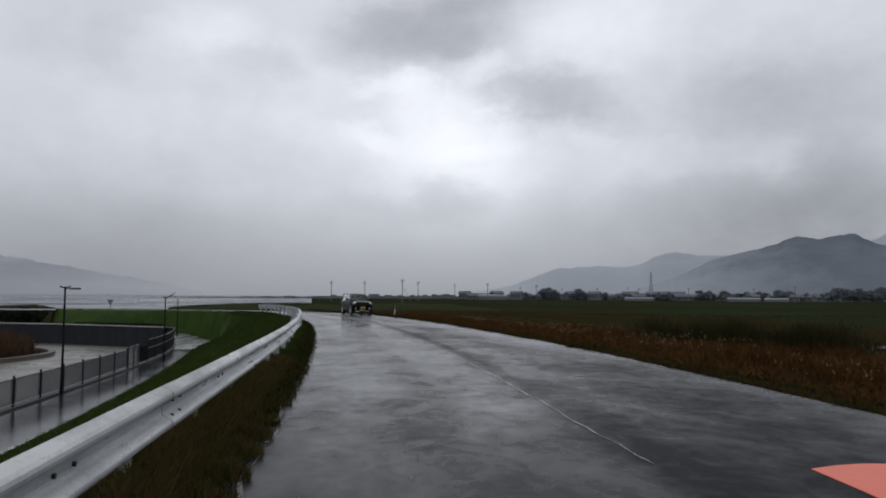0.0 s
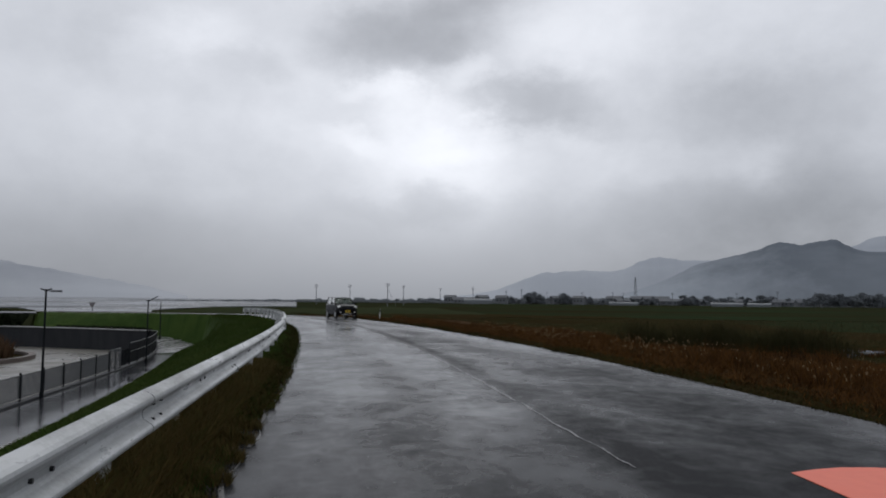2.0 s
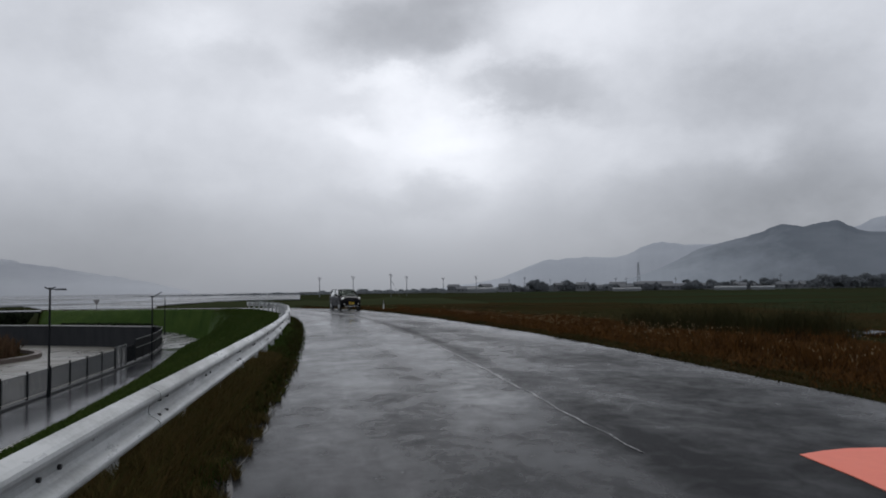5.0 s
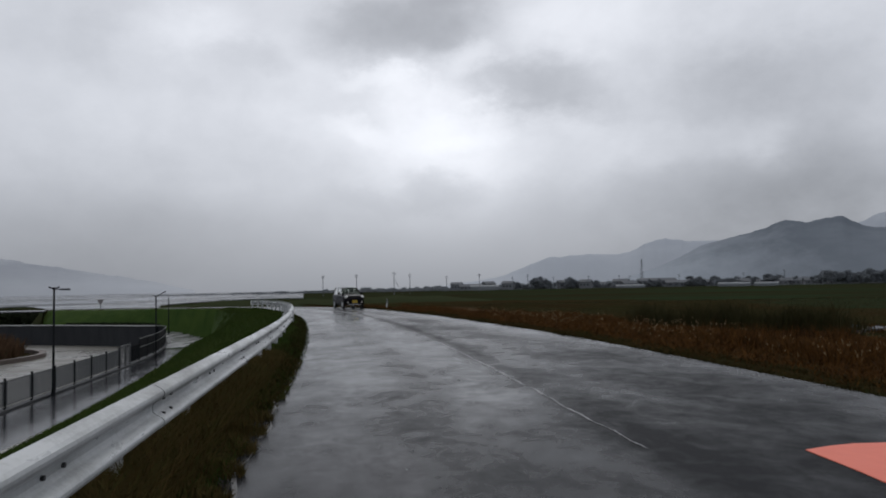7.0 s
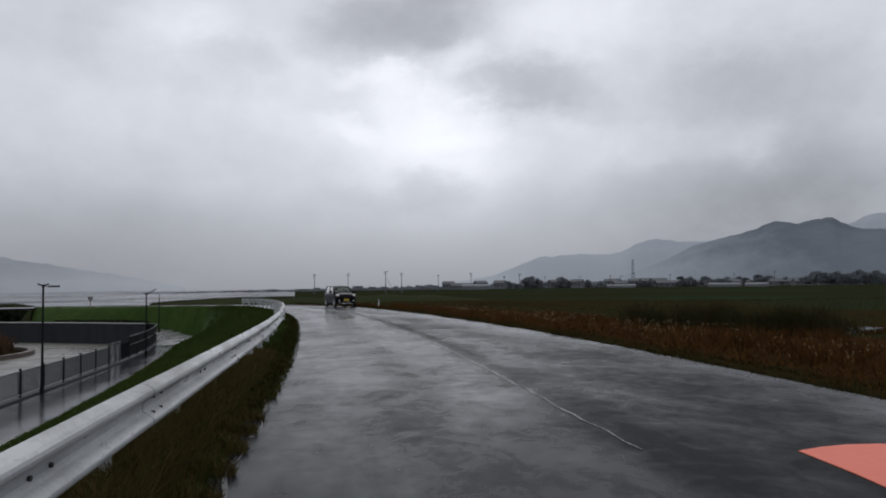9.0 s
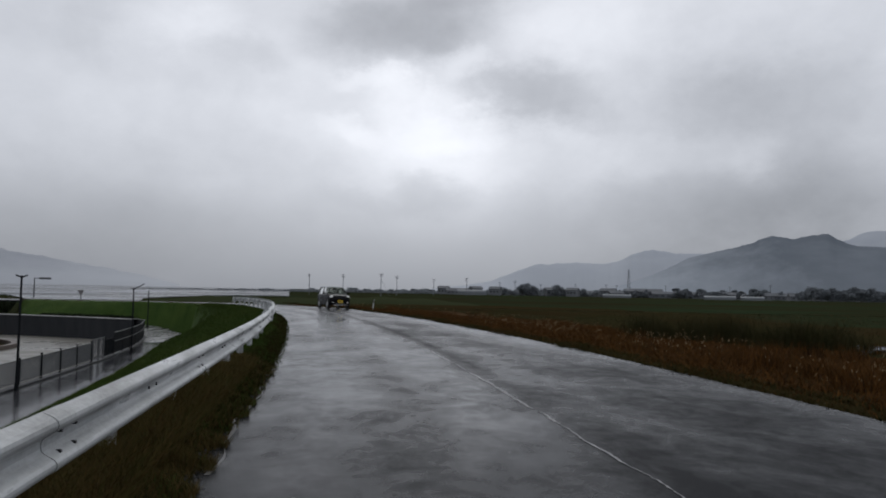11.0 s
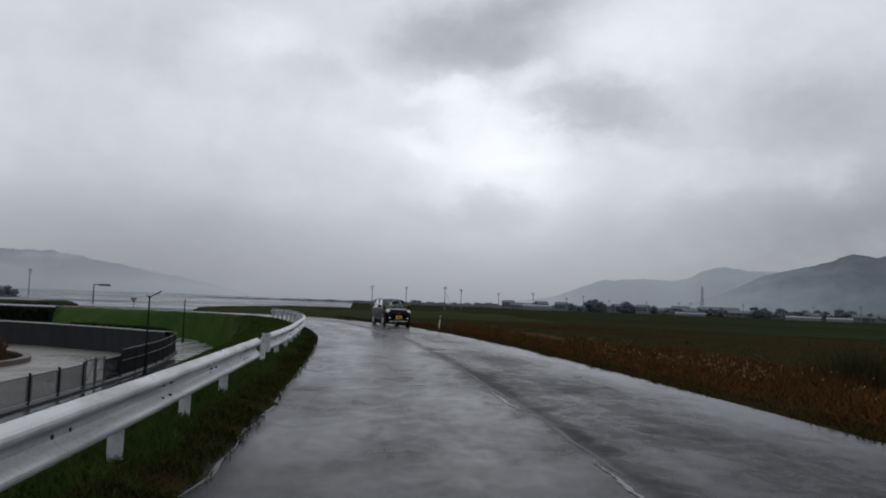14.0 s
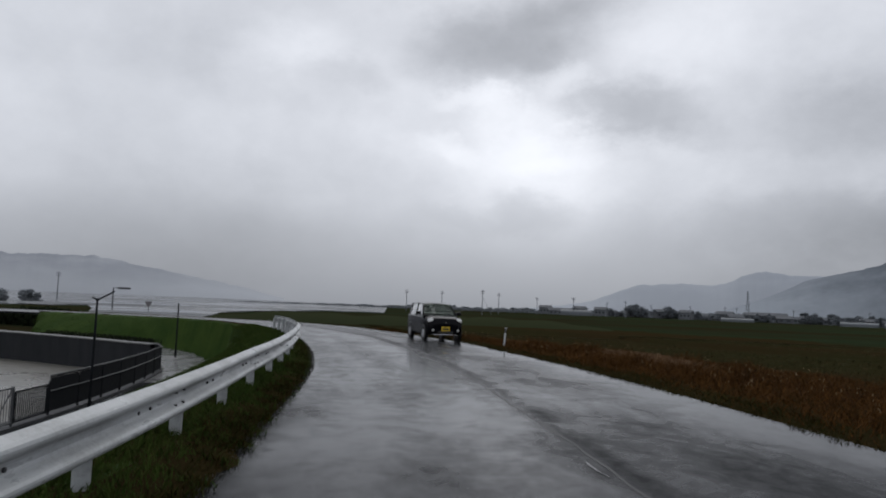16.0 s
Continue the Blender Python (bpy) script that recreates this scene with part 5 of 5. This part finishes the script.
street = empty("street_lamp", Matrix.Translation((-62, 167.5, -2.0)), label="tall grey street lamp with a long level arm", category="street lamp")
part("pole", rod((0, 0, 0), (0, 0, 4.6), 0.16, 0.10, 10), "lamp_grey", street)
part("arm", rod((0, 0, 4.5), (2.6, 0, 4.55), 0.07, sides=8), "lamp_grey", street)
part("lamp_head", box((2.3, 0.45, 0.42), (2.15, 0, 4.5), 0.08), "lamp_grey", street)

sign = empty("road_sign", Matrix.Translation((-41, 131, -2.0)), label="small pale road sign on a thin pole, seen from afar", category="road sign")
part("pole", rod((0, 0, 0), (0, 0, 2.3), 0.07, sides=8), "lamp_grey", sign)
part("plate", loft([[(-0.55, y, 2.4), (0.55, y, 2.4), (0.12, y, 1.6), (-0.12, y, 1.6)] for y in (-0.12, -0.08)], close=True), "sign_face", sign)


def delineator(place):
    t = empty("delineator_post", Matrix.Translation(place) @ Matrix.Rotation(radians(4), 4, "Y") @ Matrix.Scale(0.86, 4), label="slim white roadside marker post with a dark top", category="marker post")
    part("post", rod((0, 0, -0.2), (0, 0, 0.62), 0.036, 0.036, 12), "post_white", t)
    part("band", rod((0, 0, 0.62), (0, 0, 0.80), 0.038, 0.038, 12), "post_black", t)
    part("reflector", rod((0, -0.03, 0.71), (0, -0.052, 0.71), 0.032, 0.032, 12), "house_pale", t)
    part("cap", rod((0, 0, 0.80), (0, 0, 0.84), 0.038, 0.018, 12), "post_white", t)


delineator((2.98, 49.5, -0.06))


# ---------------------------------------------------------------- mountains
def hills(name, ridge, dist, depth, mat, label, rough, seed):
    """A ridge of hills, given as bearing and height."""
    az0, az1 = ridge[0][0], ridge[-1][0]
    cols, rows_n = int((az1 - az0) * 7), 9
    fine = np.linspace(az0, az1, cols + 1)
    h_all = np.interp(fine, [a for a, _ in ridge], [b for _, b in ridge])
    kern = np.hanning(7) / np.hanning(7).sum()
    h_all = np.convolve(np.pad(h_all, 3, mode="edge"), kern, mode="valid")
    rows = []
    for az, h in zip(fine, h_all):
        n = noise.fractal(Vector((az * 0.9, seed, 0)), 0.8, 2.1, 6)
        h = max(2.0, h * (1 + rough * n) + 3 * n)
        row = []
        for j in range(rows_n):
            f = j / (rows_n - 1)
            d = dist + depth * f
            gully = noise.fractal(Vector((az * 1.4, f * 3.0, seed + 5)), 1.0, 2.0, 5)
            z = h * math.sin(f * math.pi * 0.5) ** 0.9 * (1 + 0.02 * gully * (1 - f))
            row.append((math.sin(radians(az)) * d, math.cos(radians(az)) * d, -6 + z + (6 if f else 0)))
        d = dist + depth * 1.6
        row.append((math.sin(radians(az)) * d, math.cos(radians(az)) * d, -30))
        rows.append(row)
    return tagged(part(name, loft(rows), mat, None, smooth=True), label, "mountains", kind="structure")


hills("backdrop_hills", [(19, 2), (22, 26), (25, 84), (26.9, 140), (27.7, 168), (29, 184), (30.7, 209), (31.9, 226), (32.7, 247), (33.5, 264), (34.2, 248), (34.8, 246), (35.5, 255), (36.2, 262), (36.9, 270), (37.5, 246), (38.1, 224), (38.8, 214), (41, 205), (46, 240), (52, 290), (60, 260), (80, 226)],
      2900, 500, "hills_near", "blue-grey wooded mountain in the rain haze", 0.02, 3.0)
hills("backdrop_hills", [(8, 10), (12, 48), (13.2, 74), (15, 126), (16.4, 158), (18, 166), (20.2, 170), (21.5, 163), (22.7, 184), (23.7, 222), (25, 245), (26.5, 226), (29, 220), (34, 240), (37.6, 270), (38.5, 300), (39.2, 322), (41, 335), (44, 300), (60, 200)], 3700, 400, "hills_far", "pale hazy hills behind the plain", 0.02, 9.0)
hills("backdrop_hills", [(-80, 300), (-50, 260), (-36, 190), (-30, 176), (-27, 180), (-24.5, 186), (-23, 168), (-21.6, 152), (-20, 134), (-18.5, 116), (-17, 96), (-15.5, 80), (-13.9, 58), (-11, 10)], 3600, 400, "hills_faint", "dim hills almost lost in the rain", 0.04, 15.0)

# a wide sheet on the plain, far off: paddy water and painted field haze
rows = []
for j in range(54):
    a = -56 + j * 1.0
    edge = np.interp(a, [-56, -30, -21.5, -20.2, -14.2, -12.5, 4], [175, 182, 185, 110, 106, 195, 300])
    wave = 1.0 if edge > 170 else 0.12
    rows.append([(math.sin(radians(a)) * d, math.cos(radians(a)) * d, -1.2) for d in (edge + wave * (10 * math.sin(j * 0.8) + 6 * math.sin(j * 2.1)), 420, 900, 2600)])
    rows[-1].insert(0, (rows[-1][0][0], rows[-1][0][1], -2.2))
tagged(part("water", loft(rows), "water", None), "far flooded paddies and fields, their haze painted pale grey", "water", kind="structure")

# a pool of rain in the rough field
pool_rows = []
for a in np.linspace(0, 2 * math.pi, 72):
    r_p = 1 + 0.22 * math.sin(3 * a + 1) + 0.14 * math.sin(7 * a) + 0.08 * math.sin(15 * a + 2)
    w_p, l_p = 0.95 * r_p * math.cos(a), 1.7 * r_p * math.sin(a)
    at = (21.6 + 0.79 * w_p + 0.61 * l_p, 27.8 - 0.61 * w_p + 0.79 * l_p)
    pool_rows.append([(21.6, 27.8, -0.655), (*at, -0.655), (*at, -1.1)])
tagged(part("water_pool", loft(pool_rows), "water", None), "shallow pool of rain in the withered field", "water", kind="structure")

# dark clipped hedge outside the far fence
g_h = np.random.default_rng(8)
d_h = g_h.uniform(80.5, 92, 9000)
hx, hy = np.interp(d_h, RIM_LEN, RIM_XY[:, 0]), np.interp(d_h, RIM_LEN, RIM_XY[:, 1])
hp = np.column_stack([hx + 0.45 * 0.6 + g_h.uniform(-0.2, 0.5, 9000), hy + 0.9 + g_h.uniform(-0.3, 0.4, 9000), PARK + g_h.uniform(0.0, 1.45, 9000)])
blades("hedge", hp, g_h.uniform(0.15, 0.3, 9000), np.full(9000, 0.05), 0.5, "hedge_leaf", "dark low hedge behind the basin fence", "hedge", 51, tip=0.6)


# ---------------------------------------------------------------- the oncoming small car
def creased(bm, limit=0.5):
    """Keeps the sharper folds of a smooth skin."""
    bm.normal_update()
    for e in bm.edges:
        e.smooth = e.calc_face_angle(0.0) < limit
    return bm


def car_at(m, paint, label):
    """A small tall hatchback; x along its width, -y is its front."""
    t = empty("car", m, label=label, category="car")
    W = 0.74
    # lower body: sections from the nose to the tail: y, half width, sill, belt, crown
    secs = [(-1.70, 0.50, 0.34, 0.62, 0.66), (-1.66, 0.62, 0.26, 0.72, 0.78), (-1.58, 0.69, 0.22, 0.80, 0.87), (-1.40, 0.73, 0.21, 0.86, 0.93), (-1.10, W, 0.20, 0.91, 0.98), (-0.80, W, 0.20, 0.95, 1.02),
            (-0.40, W, 0.20, 0.96, 0.98), (0.4, W, 0.20, 0.97, 0.99), (1.2, W, 0.20, 0.98, 1.0), (1.60, 0.72, 0.24, 0.98, 1.0), (1.68, 0.64, 0.30, 0.94, 0.96)]
    rows = []
    for y, w, lo, belt, crown in secs:
        half = [(w * 0.90, lo), (w * 0.98, lo + 0.08), (w, (lo + belt) / 2), (w * 0.985, belt - 0.06), (w * 0.93, belt), (w * 0.55, crown - 0.01)]
        rows.append([(x, y, z) for x, z in half] + [(0, y, crown)] + [(-x, y, z) for x, z in reversed(half)] + [(0, y, lo)])
    part("body", creased(loft(rows, close=True)), paint, t, smooth=True)
    # roof and pillars
    roof = []
    for y, w, z in ((-0.32, 0.56, 1.415), (-0.10, 0.58, 1.455), (0.4, 0.60, 1.475), (1.0, 0.59, 1.465), (1.38, 0.56, 1.43)):
        roof.append([(w, y, z - 0.045), (w * 0.96, y, z - 0.012), (w * 0.6, y, z + 0.012), (0, y, z + 0.02), (-w * 0.6, y, z + 0.012), (-w * 0.96, y, z - 0.012), (-w, y, z - 0.045), (0, y, z - 0.05)])
    part("roof", creased(loft(roof, close=True)), paint, t, smooth=True)
    for sx in (-1, 1):
        part("pillar", rod((sx * 0.69, -0.86, 0.96), (sx * 0.565, -0.30, 1.40), 0.035, 0.030, 8), paint, t)
        part("pillar", box((0.05, 0.10, 0.50), (sx * 0.63, 0.35, 1.20), 0.01, Matrix.Rotation(sx * -0.22, 4, "Y")), paint, t)
        part("pillar", box((0.06, 0.22, 0.50), (sx * 0.62, 1.32, 1.20), 0.02, Matrix.Rotation(sx * -0.22, 4, "Y")), paint, t)
        for y0, y1 in ((-0.55, 0.30), (0.40, 1.22)):
            lo, hi = 0.70, 0.585
            pane = loft([[(sx * lo, y0 - (0.18 if y0 < 0 else 0), 0.97), (sx * hi, y0 + (0.18 if y0 < 0 else 0), 1.41)], [(sx * lo, y1, 0.97), (sx * hi, y1, 1.41)]])
            bmesh.ops.solidify(pane, geom=list(pane.faces), thickness=0.008)
            part("side_window", pane, "glass", t)
    front = loft([[(0.66, -0.86, 0.985), (0.33, -0.90, 1.01), (0, -0.91, 1.015), (-0.33, -0.90, 1.01), (-0.66, -0.86, 0.985)], [(0.55, -0.33, 1.405), (0.28, -0.36, 1.43), (0, -0.37, 1.435), (-0.28, -0.36, 1.43), (-0.55, -0.33, 1.405)]])
    bmesh.ops.solidify(front, geom=list(front.faces), thickness=0.008)
    part("windscreen", front, "glass", t, smooth=True)
    rear = loft([[(0.58, 1.60, 0.99), (0, 1.64, 1.0), (-0.58, 1.60, 0.99)], [(0.52, 1.36, 1.42), (0, 1.38, 1.44), (-0.52, 1.36, 1.42)]])
    bmesh.ops.solidify(rear, geom=list(rear.faces), thickness=0.008)
    part("rear_window", rear, "glass", t)
    part("dashboard", box((1.2, 0.35, 0.10), (0, -0.66, 0.99), 0.04), "trim_dark", t)
    for sx in (-0.33, 0.33):
        part("seat", box((0.46, 0.16, 0.55), (sx, 0.30, 1.00), 0.05), "seat_fabric", t)
        part("headrest", box((0.26, 0.10, 0.16), (sx, 0.32, 1.33), 0.04), "seat_fabric", t)
    for sx in (-1, 1):
        for y in (-1.12, 1.10):
            w = part("wheel", rod((sx * 0.60, y, 0.27), (sx * 0.745, y, 0.27), 0.272, sides=28), "rubber", t)
            part("rim", rod((sx * 0.735, y, 0.27), (sx * 0.752, y, 0.27), 0.175, 0.165, 20), "rim", w)
            part("arch", rod((sx * 0.60, y, 0.30), (sx * 0.743, y, 0.30), 0.325, sides=28), "trim_dark", t)
        bm = bmesh.new()
        bmesh.ops.create_uvsphere(bm, u_segments=20, v_segments=12, radius=0.115, matrix=Matrix.Translation((sx * 0.565, -1.565, 0.755)) @ Matrix.Diagonal((1.05, 0.62, 1.0, 1)))
        lamp = part("headlight", bm, "lamp_glass", t, "round pale headlight", smooth=True)
        ring_bm = bmesh.new()
        for a in range(24):
            p, q = a * math.pi / 12, (a + 1) * math.pi / 12
            add_rod(ring_bm, (sx * 0.565 + 0.118 * math.cos(p), -1.575, 0.755 + 0.112 * math.sin(p)), (sx * 0.565 + 0.118 * math.cos(q), -1.575, 0.755 + 0.112 * math.sin(q)), 0.012, sides=5)
        part("headlight_ring", ring_bm, "chrome", lamp)
        part("fog_lamp", rod((sx * 0.50, -1.66, 0.42), (sx * 0.50, -1.705, 0.42), 0.045, sides=14), "lamp_glass", t)
        mirror = part("mirror", box((0.20, 0.11, 0.14), (sx * 0.84, -0.66, 1.05), 0.035), paint, t)
        part("mirror_arm", rod((sx * 0.70, -0.66, 1.0), (sx * 0.80, -0.66, 1.03), 0.022, sides=6), "trim_dark", mirror)
        part("wiper", rod((sx * 0.18 - 0.2, -0.885, 1.015), (sx * 0.18 + 0.26, -0.80, 1.075), 0.009, sides=5), "trim_dark", t)
    part("grille", box((0.62, 0.05, 0.10), (0, -1.685, 0.33), 0.02), "trim_dark", t)
    part("emblem", rod((0, -1.66, 0.69), (0, -1.69, 0.685), 0.055, sides=18), "chrome", t)
    plate = part("plate", box((0.33, 0.02, 0.165), (0, -1.715, 0.47), 0.004), "plate_yellow", t, "yellow number plate with dark bars")
    part("bar", box((0.16, 0.006, 0.025), (0, -1.727, 0.525)), "plate_ink", plate)
    part("bar", box((0.25, 0.006, 0.065), (0, -1.727, 0.455)), "plate_ink", plate)
    part("bumper_strip", box((1.0, 0.04, 0.035), (0, -1.69, 0.245), 0.01), "chrome", t)
    return t


CAR_M = Matrix.Translation((0.42, 52.6, 0.02)) @ Matrix.Rotation(0.26, 4, "Z")
car_at(CAR_M, "car_black", "small black hatchback with round headlights, driving in the rain")
